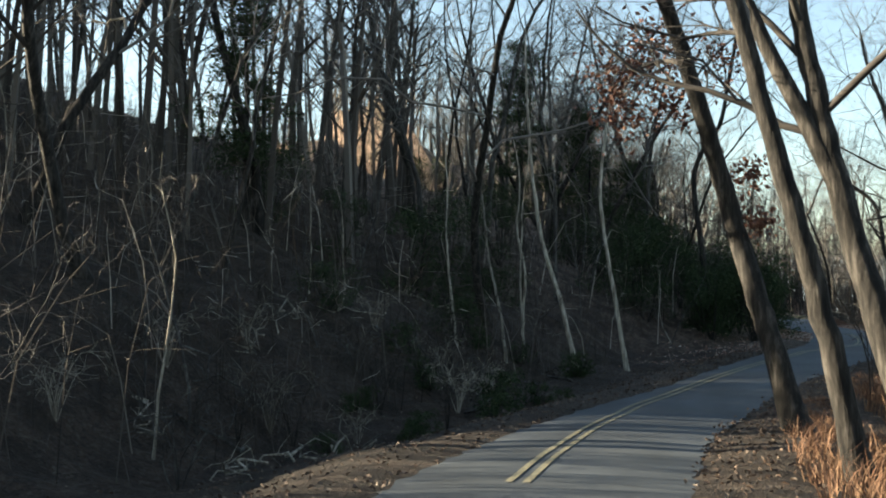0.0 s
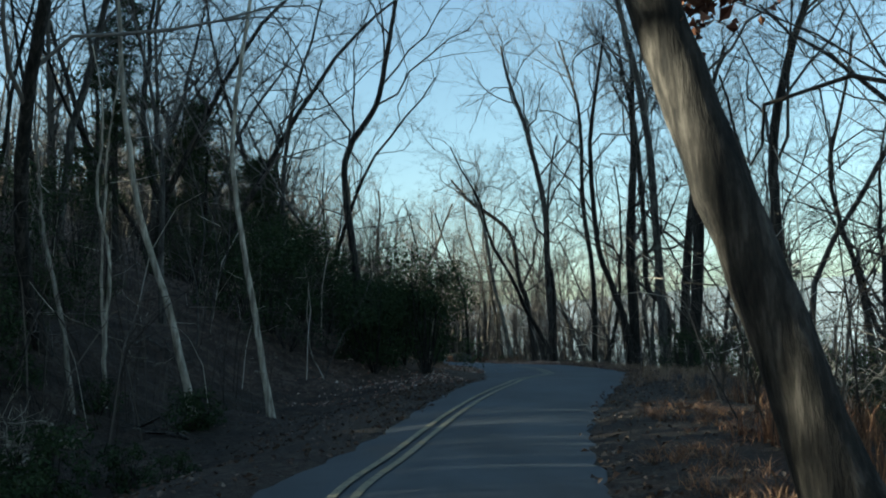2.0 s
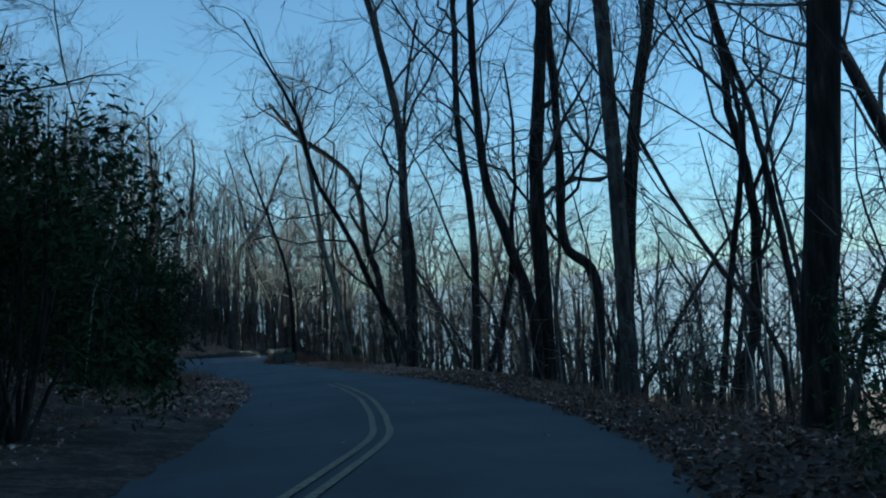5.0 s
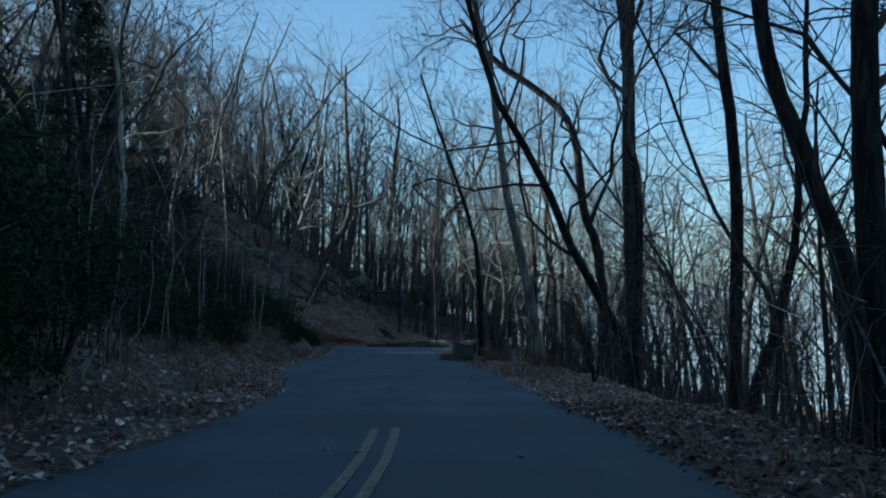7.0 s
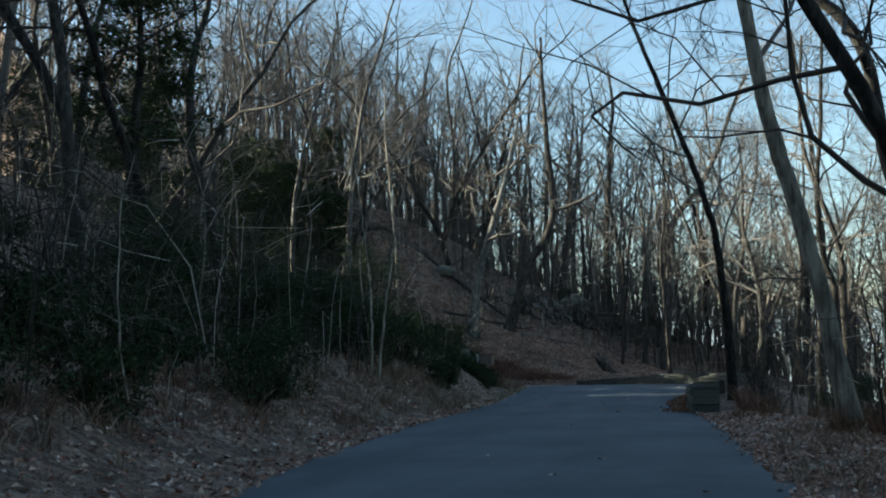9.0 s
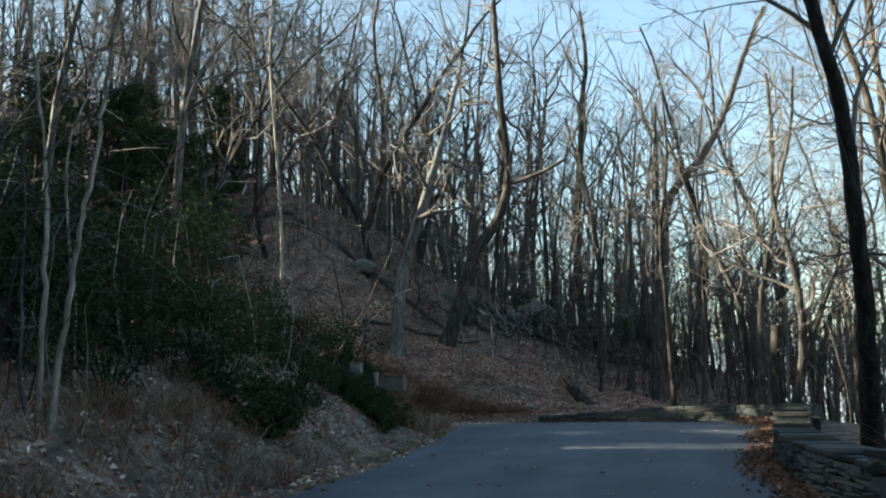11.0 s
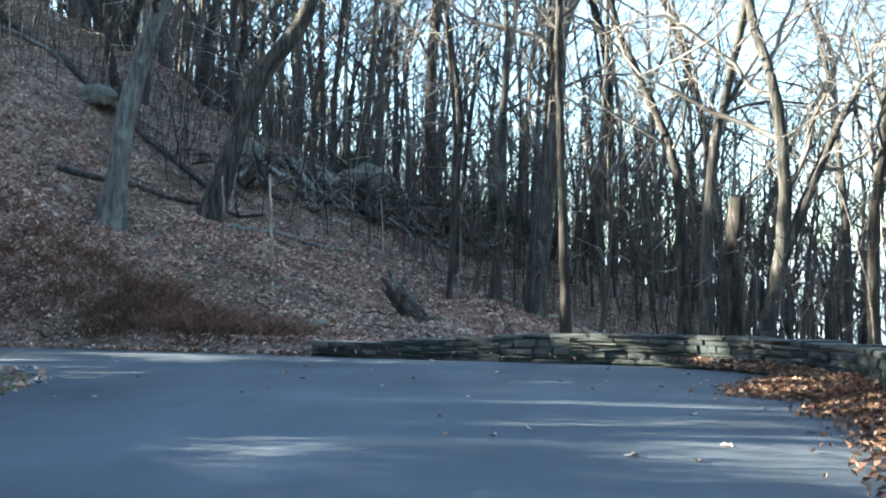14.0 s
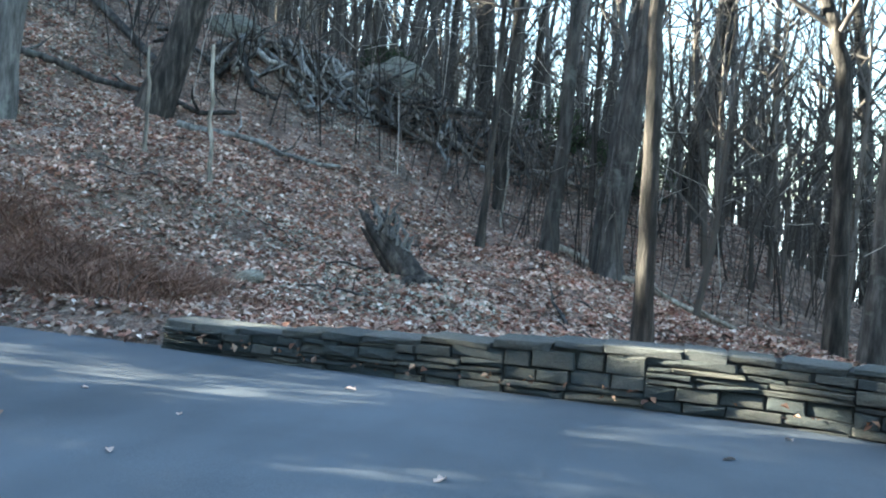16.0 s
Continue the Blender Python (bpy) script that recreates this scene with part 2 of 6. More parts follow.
def litter_material():
    """Leaf litter, soil and moss on the forest floor."""
    m, n, b = material("leaf_litter", 0.95)
    cell = cells_at(n, 11, stretch=(1, 1, 1))
    fine = cells_at(n, 27)
    broad = noise_at(n, 0.22, 4)
    mid = noise_at(n, 1.3, 5)
    split = n.nodes.new("ShaderNodeSeparateColor")
    n.links.new(cell.outputs["Color"], split.inputs[0])
    split2 = n.nodes.new("ShaderNodeSeparateColor")
    n.links.new(fine.outputs["Color"], split2.inputs[0])
    leaf = ramp(n, split.outputs[0], [(0.0, (0.08, 0.055, 0.043)), (0.35, (0.26, 0.145, 0.105)), (0.7, (0.43, 0.28, 0.21)), (1.0, (0.60, 0.49, 0.41))])
    bits = ramp(n, split2.outputs[1], [(0.0, (0.05, 0.04, 0.032)), (0.6, (0.18, 0.135, 0.105)), (1.0, (0.38, 0.32, 0.265))])
    c = mixed(n, leaf, bits, 0.45)
    soil = ramp(n, mid.outputs["Fac"], [(0.3, (0.045, 0.032, 0.024)), (0.7, (0.11, 0.075, 0.054))])
    c = mixed(n, c, soil, ramp(n, mid.outputs["Fac"], [(0.42, (0.65,) * 3), (0.58, (0.0,) * 3)]))
    moss = ramp(n, broad.outputs["Fac"], [(0.52, (0, 0, 0)), (0.66, (0.4,) * 3)])
    c = mixed(n, c, (0.055, 0.062, 0.038), moss)
    # deep shade painted into the ground: litter darkens over the first stretch of road
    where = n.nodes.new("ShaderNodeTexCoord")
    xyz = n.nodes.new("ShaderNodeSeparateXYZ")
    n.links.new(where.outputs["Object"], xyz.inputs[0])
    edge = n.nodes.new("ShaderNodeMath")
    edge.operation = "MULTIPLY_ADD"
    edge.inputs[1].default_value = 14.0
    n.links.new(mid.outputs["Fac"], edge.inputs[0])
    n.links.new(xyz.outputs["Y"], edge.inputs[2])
    shade_mask = n.nodes.new("ShaderNodeMapRange")
    shade_mask.inputs["From Min"].default_value, shade_mask.inputs["From Max"].default_value = 52.0, 88.0
    shade_mask.inputs["To Min"].default_value, shade_mask.inputs["To Max"].default_value = 0.92, 0.0
    n.links.new(edge.outputs[0], shade_mask.inputs["Value"])
    c = mixed(n, c, mixed(n, c, (0.10, 0.10, 0.085), 1.0, "MULTIPLY"), shade_mask.outputs["Result"])
    c = mixed(n, c, (0.8, 0.8, 0.8), 1.0, "MULTIPLY")
    n.links.new(c, b.inputs["Base Color"])
    add = n.nodes.new("ShaderNodeMath")
    n.links.new(cell.outputs["Distance"], add.inputs[0])
    n.links.new(fine.outputs["Distance"], add.inputs[1])
    bumped(n, b, add.outputs[0], 0.8, 0.05)
    return m


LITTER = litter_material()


def asphalt_material():
    m, n, b = material("asphalt", 0.75)
    b.inputs["Specular IOR Level"].default_value = 0.22
    grain = noise_at(n, 160, 3, 0.7)
    stone = cells_at(n, 75)
    broad = noise_at(n, 0.35, 4)
    tyre = noise_at(n, 0.9, 4, stretch=(1, 0.12, 1))
    c = ramp(n, grain.outputs["Fac"], [(0.3, (0.046, 0.055, 0.063)), (0.6, (0.088, 0.101, 0.113)), (0.8, (0.15, 0.16, 0.168))])
    c = mixed(n, c, ramp(n, broad.outputs["Fac"], [(0.35, (0.78,) * 3), (0.65, (1.22,) * 3)]), 1.0, "MULTIPLY")
    c = mixed(n, c, ramp(n, tyre.outputs["Fac"], [(0.35, (0.86,) * 3), (0.62, (1.10,) * 3)]), 1.0, "MULTIPLY")
    # shade painted into the asphalt: darker until about where the painted lines end
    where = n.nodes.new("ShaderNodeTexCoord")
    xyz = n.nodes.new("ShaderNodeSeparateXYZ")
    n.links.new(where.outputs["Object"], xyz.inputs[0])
    unshaded = n.nodes.new("ShaderNodeMapRange")
    unshaded.inputs["From Min"].default_value, unshaded.inputs["From Max"].default_value = 56.0, 76.0
    n.links.new(xyz.outputs["Y"], unshaded.inputs["Value"])
    c = mixed(n, mixed(n, c, (0.60, 0.61, 0.63), 1.0, "MULTIPLY"), mixed(n, c, (0.98, 1.0, 1.03), 1.0, "MULTIPLY"), unshaded.outputs["Result"])
    n.links.new(c, b.inputs["Base Color"])
    bumped(n, b, stone.outputs["Distance"], 0.12, 0.004)
    return m


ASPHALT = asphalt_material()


def paint_material():
    m, n, b = material("road_paint", 0.75)
    wear = noise_at(n, 14, 5, 0.7)
    n.links.new(ramp(n, wear.outputs["Fac"], [(0.36, (0.06, 0.06, 0.056)), (0.50, (0.17, 0.155, 0.10)), (0.75, (0.29, 0.265, 0.17))]), b.inputs["Base Color"])
    return m


PAINT = paint_material()


def coloured_leaves(name, colours, rough=0.75, sheen=0.3):
    m, n, b = material(name, rough)
    stops = [(i / (len(colours) - 1), c) for i, c in enumerate(colours)]
    c = ramp(n, island(n), stops)
    vary = noise_at(n, 0.8, 3)
    c = mixed(n, c, ramp(n, vary.outputs["Fac"], [(0.3, (0.7,) * 3), (0.7, (1.2,) * 3)]), 1.0, "MULTIPLY")
    n.links.new(c, b.inputs["Base Color"])
    b.inputs["Specular IOR Level"].default_value = sheen
    return m


FALLEN = coloured_leaves("fallen_leaves", [(0.07, 0.045, 0.036), (0.27, 0.13, 0.095), (0.40, 0.23, 0.17), (0.70, 0.60, 0.52), (0.19, 0.08, 0.06), (0.53, 0.39, 0.31), (0.10, 0.06, 0.045)])
# darker copy of FALLEN, with the shade of the first stretch painted in
SHADED = coloured_leaves("shaded_fallen_leaves", [(0.025, 0.017, 0.013), (0.06, 0.037, 0.026), (0.095, 0.062, 0.045), (0.16, 0.125, 0.10), (0.04, 0.024, 0.018)])
BLEACHED = coloured_leaves("bleached_leaves", [(0.20, 0.21, 0.17), (0.34, 0.34, 0.29), (0.46, 0.45, 0.39), (0.28, 0.25, 0.20)])
RED_LEAVES = coloured_leaves("withered_oak_leaves", [(0.055, 0.022, 0.016), (0.13, 0.05, 0.032), (0.20, 0.095, 0.06), (0.10, 0.05, 0.04)])
EVERGREEN = coloured_leaves("evergreen_leaves", [(0.015, 0.025, 0.0125), (0.030, 0.049, 0.023), (0.053, 0.075, 0.036), (0.025, 0.035, 0.018)], 0.8, 0.06)
STRAW = coloured_leaves("dry_grass_blades", [(0.085, 0.042, 0.026), (0.14, 0.072, 0.042), (0.21, 0.125, 0.075), (0.065, 0.034, 0.022)], 0.85)
BRACKEN = coloured_leaves("dead_bracken", [(0.09, 0.045, 0.03), (0.16, 0.085, 0.058), (0.22, 0.13, 0.09), (0.07, 0.04, 0.028)], 0.85)
VERGE_GREEN = coloured_leaves("verge_grass_blades", [(0.10, 0.11, 0.04), (0.15, 0.15, 0.06), (0.19, 0.17, 0.08), (0.08, 0.085, 0.04)], 0.8)
DULL_STRAW = coloured_leaves("dead_grass_blades", [(0.14, 0.09, 0.06), (0.22, 0.15, 0.10), (0.28, 0.205, 0.15), (0.10, 0.065, 0.045)], 0.85)


def stone_material(name, a, b_, c_):
    m, n, b = material(name, 0.88)
    grain = noise_at(n, 22, 5, 0.7)
    broad = noise_at(n, 3.0, 4)
    c = ramp(n, by_object(n), [(0.0, a), (0.35, b_), (0.7, c_), (1.0, a)])
    c = mixed(n, c, ramp(n, grain.outputs["Fac"], [(0.32, (0.42,) * 3), (0.68, (1.55,) * 3)]), 1.0, "MULTIPLY")
    c = mixed(n, c, (0.075, 0.082, 0.070), ramp(n, broad.outputs["Fac"], [(0.48, (0,) * 3), (0.68, (0.65,) * 3)]))
    n.links.new(c, b.inputs["Base Color"])
    bumped(n, b, noise_at(n, 9, 6, 0.75).outputs["Fac"], 1.0, 0.05)
    return m


STONE = stone_material("wall_stone", (0.060, 0.072, 0.074), (0.135, 0.13, 0.11), (0.040, 0.052, 0.055))
COPING = stone_material("coping_stone", (0.085, 0.095, 0.095), (0.14, 0.138, 0.125), (0.065, 0.075, 0.078))
MORTAR = stone_material("mortar", (0.03, 0.03, 0.028), (0.04, 0.038, 0.035), (0.028, 0.028, 0.027))
ROCK = stone_material("mossy_rock", (0.16, 0.155, 0.13), (0.21, 0.20, 0.165), (0.13, 0.135, 0.11))


# ---------------------------------------------------------------- helpers for things
def mesh_object(name, verts, faces, mat, parent=None, label="", smooth=False):
    me = bpy.data.meshes.new(name)
    me.from_pydata([tuple(v) for v in verts], [], [tuple(f) for f in faces])
    me.materials.append(mat)
    if smooth:
        me.shade_smooth()
    ob = new(name, me)
    if parent:
        ob.parent = parent
    if label:
        ob["label"] = label
    return ob


def holder(name, at, label, category, group="", kind=""):
    ob = new(name)
    ob.empty_display_size = 0.2
    ob.location = at
    return tagged(ob, label, category, group, kind)


# ---------------------------------------------------------------- ground
def spread(lo, hi, near_lo, near_hi, fine, grow=1.22):
    out, v, s = list(np.arange(near_lo, near_hi + 0.01, fine)), near_hi, fine
    while v < hi:
        s *= grow
        v += s
        out.append(v)
    v, s, before = near_lo, fine, []
    while v > lo:
        s *= grow
        v -= s
        before.append(v)
    return np.array(before[::-1] + out)


def build_ground():
    gx, gy = spread(-2400, 2400, -24, 24, 0.5), spread(-2400, 2600, -12, 152, 0.5)
    X, Y = np.meshgrid(gx, gy)
    Z = ground_z(X.ravel(), Y.ravel())
    v = np.stack([X.ravel(), Y.ravel(), Z], 1)
    nx = len(gx)
    i = (np.arange(len(gy) - 1)[:, None] * nx + np.arange(nx - 1)[None]).ravel()
    f = np.stack([i, i + 1, i + nx + 1, i + nx], 1)
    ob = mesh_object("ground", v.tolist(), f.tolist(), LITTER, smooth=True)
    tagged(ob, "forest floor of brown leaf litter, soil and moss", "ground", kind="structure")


build_ground()


# ---------------------------------------------------------------- road
def build_road():
    a, b = spline(LEFT_EDGE, 14), spline(RIGHT_EDGE, 14)
    n = len(a)
    rows, cols = [], 9
    for i in range(n):
        rag = 0.05 * math.sin(i * 1.7) + 0.04 * math.sin(i * 4.1)
        for c in range(cols):
            t = c / (cols - 1)
            p = a[i] * (1 - t) + b[i] * t
            e = (b[i] - a[i]) / max(np.hypot(*(b[i] - a[i])), 0.1)
            if c == 0:
                p = p - e * rag
            if c == cols - 1:
                p = p + e * (0.06 * math.sin(i * 2.3) + 0.04 * math.sin(i * 5.3))
            z = float(road_z(p[1])) + 0.06 * (1 - (2 * t - 1) ** 2) - 0.02
            rows.append((p[0], p[1], z))
    base = len(rows)
    faces = [(i * cols + c, i * cols + c + 1, (i + 1) * cols + c + 1, (i + 1) * cols + c) for i in range(n - 1) for c in range(cols - 1)]
    # broken edges of the asphalt go down into the ground
    for i in range(n):
        for c in (0, cols - 1):
            x, y, z = rows[i * cols + c]
            rows.append((x, y, z - 0.12))
    for i in range(n - 1):
        faces.append((i * cols, (i + 1) * cols, base + 2 * (i + 1), base + 2 * i))
        faces.append((i * cols + cols - 1, base + 2 * i + 1, base + 2 * i + 3, (i + 1) * cols + cols - 1))
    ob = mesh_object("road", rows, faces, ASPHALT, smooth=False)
    tagged(ob, "narrow worn blue-grey asphalt mountain road", "road", kind="structure")
    return a, b


ROAD_A, ROAD_B = build_road()


def build_lines():
    """The double yellow line, which runs out before the bend."""
    mid = spline([(-3.4, 13.2), (-3.65, 17), (-3.68, 21.2), (-3.4, 25), (-2.75, 28), (-1.9, 32), (-0.85, 36.6), (0.1, 40.2), (0.95, 43), (1.8, 46.5),
                  (3.0, 50.5), (4.05, 54.3), (4.45, 57), (4.7, 59.3), (4.96, 63), (4.98, 66.3), (4.9, 68.2), (4.84, 69.3)], 10)
    for side in (-0.12, 0.12):
        v, f = [], []
        for i, p in enumerate(mid):
            d = mid[min(i + 1, len(mid) - 1)] - mid[max(i - 1, 0)]
            d = d / np.hypot(*d)
            nrm = np.array((d[1], -d[0]))
            for w in (-0.05, 0.05):
                q = p + nrm * (side + w)
                v.append((q[0], q[1], float(road_z(q[1])) + 0.05))
        for i in range(len(mid) - 1):
            f.append((2 * i, 2 * i + 1, 2 * i + 3, 2 * i + 2))
        tagged(mesh_object("road_line", v, f, PAINT), "worn yellow stripe of the double centre line", "road line", kind="structure")


build_lines()


def build_backdrop():
    """Valley haze and far ridge painted on a glowing ring far beyond the woods."""
    m, n, b = material("painted_haze", 1.0)
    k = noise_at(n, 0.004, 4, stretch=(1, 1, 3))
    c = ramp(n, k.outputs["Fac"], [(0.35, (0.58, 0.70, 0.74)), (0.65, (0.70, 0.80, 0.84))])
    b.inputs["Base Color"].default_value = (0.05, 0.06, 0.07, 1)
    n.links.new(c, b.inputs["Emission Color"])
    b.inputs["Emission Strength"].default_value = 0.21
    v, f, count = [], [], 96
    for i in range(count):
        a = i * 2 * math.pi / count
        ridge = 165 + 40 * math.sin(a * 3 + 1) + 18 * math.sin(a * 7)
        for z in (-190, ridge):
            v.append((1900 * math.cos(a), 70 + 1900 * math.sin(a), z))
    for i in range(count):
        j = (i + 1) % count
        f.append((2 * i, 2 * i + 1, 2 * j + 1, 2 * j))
    tagged(mesh_object("backdrop", v, f, m), "glowing pale blue ring painted as haze over the far valley", "backdrop", kind="structure")


build_backdrop()


# ---------------------------------------------------------------- trees
class Tubes:
    """Collects tapering tubes for one mesh."""

    def __init__(self):
        self.v, self.f = [], []

    def add(self, pts, radii, n):
        pts = np.asarray(pts, float)
        tan = np.gradient(pts, axis=0)
        tan /= np.linalg.norm(tan, axis=1)[:, None] + 1e-9
        ref = np.array((0.0, 0.0, 1.0)) if abs(tan[0, 2]) < 0.8 else np.array((1.0, 0.0, 0.0))
        a = np.cross(tan, ref)
        a /= np.linalg.norm(a, axis=1)[:, None] + 1e-9
        b = np.cross(tan, a)
        ang = np.arange(n) * (2 * math.pi / n)
        ring = pts[:, None] + np.asarray(radii)[:, None, None] * (a[:, None] * np.cos(ang)[None, :, None] + b[:, None] * np.sin(ang)[None, :, None])
        k = len(self.v)
        self.v.extend(ring.reshape(-1, 3).tolist())
        for i in range(len(pts) - 1):
            for j in range(n):
                j2 = (j + 1) % n
                self.f.append((k + i * n + j, k + i * n + j2, k + (i + 1) * n + j2, k + (i + 1) * n + j))

    def make(self, name, mat, parent=None, label="", smooth=True):
        return mesh_object(name, self.v, self.f, mat, parent, label, smooth)


SEGS, SIDES = (12, 7, 3, 1, 1), (9, 5, 3, 3, 3)
WANDER = (0.085, 0.27, 0.34, 0.36, 0.38)


def branch_out(trunk, crown, rng, p, d, length, r, level, spec):
    """One stem and, from its upper part, its side branches."""
    k = SEGS[level]
    pts, dirs = [np.array(p)], []
    d = np.array(d, float) / np.linalg.norm(d)
    for _ in range(k):
        d = d + rng.normal(0, WANDER[level] * spec["bend"], 3) + np.array((0, 0, spec["up"][level]))
        d /= np.linalg.norm(d)
        dirs.append(d)
        pts.append(pts[-1] + d * length / k)
    end = spec["taper"][level]
    radii = r * (1 - (1 - end) * (np.arange(k + 1) / k) ** 1.1)
    if level == 0:
        radii[0] *= 1.35
    (trunk if level == 0 else crown).add(pts, radii, spec["sides"][level])
    if level + 1 >= spec["levels"]:
        return pts
    count, start = spec["count"][level], spec["start"][level]
    for c in range(count):
        f = start + (1 - start) * (c + rng.random() * 0.9) / count
        i = min(int(f * k), k - 1)
        at = pts[i] + (pts[i + 1] - pts[i]) * (f * k - i)
        side = np.cross(dirs[i], rng.normal(0, 1, 3))
        side /= np.linalg.norm(side) + 1e-9
        ang = rng.uniform(*spec["angle"][level])
        nd = dirs[i] * math.cos(ang) + side * math.sin(ang)
        nl = length * spec["ratio"][level] * (1.15 - 0.6 * f) * rng.uniform(0.7, 1.25)
        nr = max(radii[i] * spec["thin"][level] * rng.uniform(0.8, 1.15), 0.006)
        branch_out(trunk, crown, rng, at, nd, nl, nr, level + 1, spec)
    return pts


def tree_spec(**kw):
    spec = dict(sides=SIDES, levels=4, bend=1.0, up=(0.015, 0.06, 0.05, 0.04, 0.03), taper=(0.22, 0.22, 0.3, 0.45, 0.5), count=(9, 6, 4, 3),
                start=(0.42, 0.22, 0.2, 0.2), angle=((0.45, 0.95), (0.4, 0.9), (0.4, 0.9), (0.4, 0.9)), ratio=(0.42, 0.5, 0.55, 0.55),
                thin=(0.42, 0.5, 0.55, 0.6))
    spec.update(kw)
    return spec


def make_tree(name, seed, at, height, r, lean, mat, label, group="", **kw):
    rng = np.random.default_rng(seed)
    t, c = Tubes(), Tubes()
    branch_out(t, c, rng, (0, 0, -0.25), (lean[0], lean[1], 1), height, r, 0, tree_spec(**kw))
    tree = holder(name, at, label, "tree", group)
    t.make("trunk", mat, tree)
    c.make("crown", TWIGS, tree)
    return tree


def turn(x, y, z, rz, s=1.0):
    return Matrix.Translation((x, y, z)) @ Matrix.Rotation(rz, 4, "Z") @ Matrix.Scale(s, 4)


def place(tree, x, y, rz, s=1.0, sink=0.0):
    """A copy of a tree on the ground at (x, y)."""
    ob = copy_thing(tree, turn(x, y, float(ground_z(x, y)) - sink, rz))
    ob.scale = (s, s, s)
    return ob


def edge_gap(x, y):
    """How far a place lies from the road; negative on it."""
    dl, _, sl = near_line(x, y, LEFT_LINE)
    dr, _, sr = near_line(x, y, RIGHT_LINE)
    out = (sl > 0) | (sr < 0)
    return np.where(out, np.minimum(dl, dr), -np.minimum(dl, dr)), sl > 0


def bent_tree(name, seed, pts, r, mat, label, extra=6.0, group="", end=0.3, fork=(), **kw):
    """A tree whose trunk follows a few given points and then grows on by itself."""
    rng = np.random.default_rng(seed)
    spec = tree_spec(**kw)
    base = np.array((pts[0][0], pts[0][1], float(ground_z(pts[0][0], pts[0][1])) - 0.25))
    path = [base] + [np.array(p) for p in pts if p[2] > base[2] + 0.7]
    if len(path) == 2:
        path.insert(1, path[0] * 0.5 + path[1] * 0.5)
    last = path[-1] - path[-2]
    last /= np.linalg.norm(last)
    if extra:
        for k in range(3):
            last = last + rng.normal(0, 0.1, 3) + np.array((0, 0, 0.12))
            last /= np.linalg.norm(last)
            path.append(path[-1] + last * extra / 3)
    line = np.array(spline(path, 6)) - base
    k = len(line) - 1
    line[1:-1] += rng.normal(0, 0.012 * 1.0, (k - 1, 3))
    radii = r * (1 - (1 - end) * (np.arange(k + 1) / k))
    radii[0] *= 1.5
    radii[1] *= 1.28
    radii[2] *= 1.1
    t, c = Tubes(), Tubes()
    t.add(line, radii, 14)
    # furrows and swellings of the bark
    for q, v in enumerate(t.v):
        ring = line[q // 14]
        k2 = 1 + 0.10 * noise.noise(Vector((v[0] * 7 + seed, v[1] * 7, v[2] * 1.3))) + 0.06 * noise.noise(Vector((v[0] * 23, v[1] * 23 + seed, v[2] * 4)))
        t.v[q] = [ring[a] + (v[a] - ring[a]) * k2 for a in range(3)]
    length = np.linalg.norm(np.diff(line, axis=0), axis=1).sum()
    count, start = spec["count"][0], spec["start"][0]
    for b in range(count):
        f = start + (1 - start) * (b + rng.random() * 0.8) / count
        i = min(int(f * k), k - 1)
        d = line[i + 1] - line[i]
        d /= np.linalg.norm(d) + 1e-9
        side = np.cross(d, rng.normal(0, 1, 3))
        side /= np.linalg.norm(side) + 1e-9
        ang = rng.uniform(*spec["angle"][0])
        branch_out(t, c, rng, line[i], d * math.cos(ang) + side * math.sin(ang), length * spec["ratio"][0] * (1.15 - 0.6 * f) * rng.uniform(0.7, 1.2),
                   max(radii[i] * spec["thin"][0], 0.008), 1, spec)
    tree = holder(name, base, label, "tree", group)
    if fork:
        # a second stem that parts from the first
        limb = Tubes()
        arm = np.array(spline([np.array(p) for p in fork], 5)) - base
        limb.add(arm, r * np.linspace(0.72, 0.3, len(arm)), 10)
        limb.make("forked_stem", mat, tree)
        for q in (0.45, 0.6, 0.75, 0.9, 1.0):
            i = min(int(q * (len(arm) - 1)), len(arm) - 2)
            d = arm[i + 1] - arm[i]
            branch_out(t, c, rng, arm[i], d / np.linalg.norm(d) + rng.normal(0, 0.45, 3), rng.uniform(2.5, 4.5), r * 0.25, 1, spec)
    t.make("trunk", mat, tree)
    if c.v:
        c.make("crown", TWIGS, tree)
    return tree


FOREST = "bare trees of the wood"
MODELS = []
for i, (h, r, lean, mat, kw) in enumerate([
        (19, 0.15, (0.04, 0.02), BARK_GREY, dict(count=(10, 8, 5), start=(0.34, 0.18, 0.15, 0.2))),
        (22, 0.20, (-0.06, 0.03), BARK_GREY, dict(bend=1.3, start=(0.36, 0.18, 0.15, 0.2), count=(10, 8, 5))),
        (17, 0.12, (0.10, -0.04), BARK_DARK, dict(bend=1.2, count=(9, 7, 6), start=(0.34, 0.18, 0.15, 0.2))),
        (20, 0.18, (0.02, -0.08), BARK_DARK, dict(bend=1.6, start=(0.24, 0.22, 0.2, 0.2), ratio=(0.5, 0.5, 0.55, 0.5), count=(10, 8, 5))),
        (16, 0.10, (-0.1, -0.02), BARK_GREY, dict(bend=1.4, count=(9, 7, 5))),
        (23, 0.25, (0.03, 0.05), BARK_DARK, dict(count=(11, 8, 5), bend=1.5, start=(0.34, 0.22, 0.2, 0.2)))]):
    MODELS.append(make_tree("bare_tree", 10 + i, (18.0 + 3 * i, -14.0 - 2 * i, float(ground_z(18.0 + 3 * i, -14.0 - 2 * i))), h, r, lean, mat, "leafless forest tree with grey-brown bark on the wooded slope", FOREST, **kw))


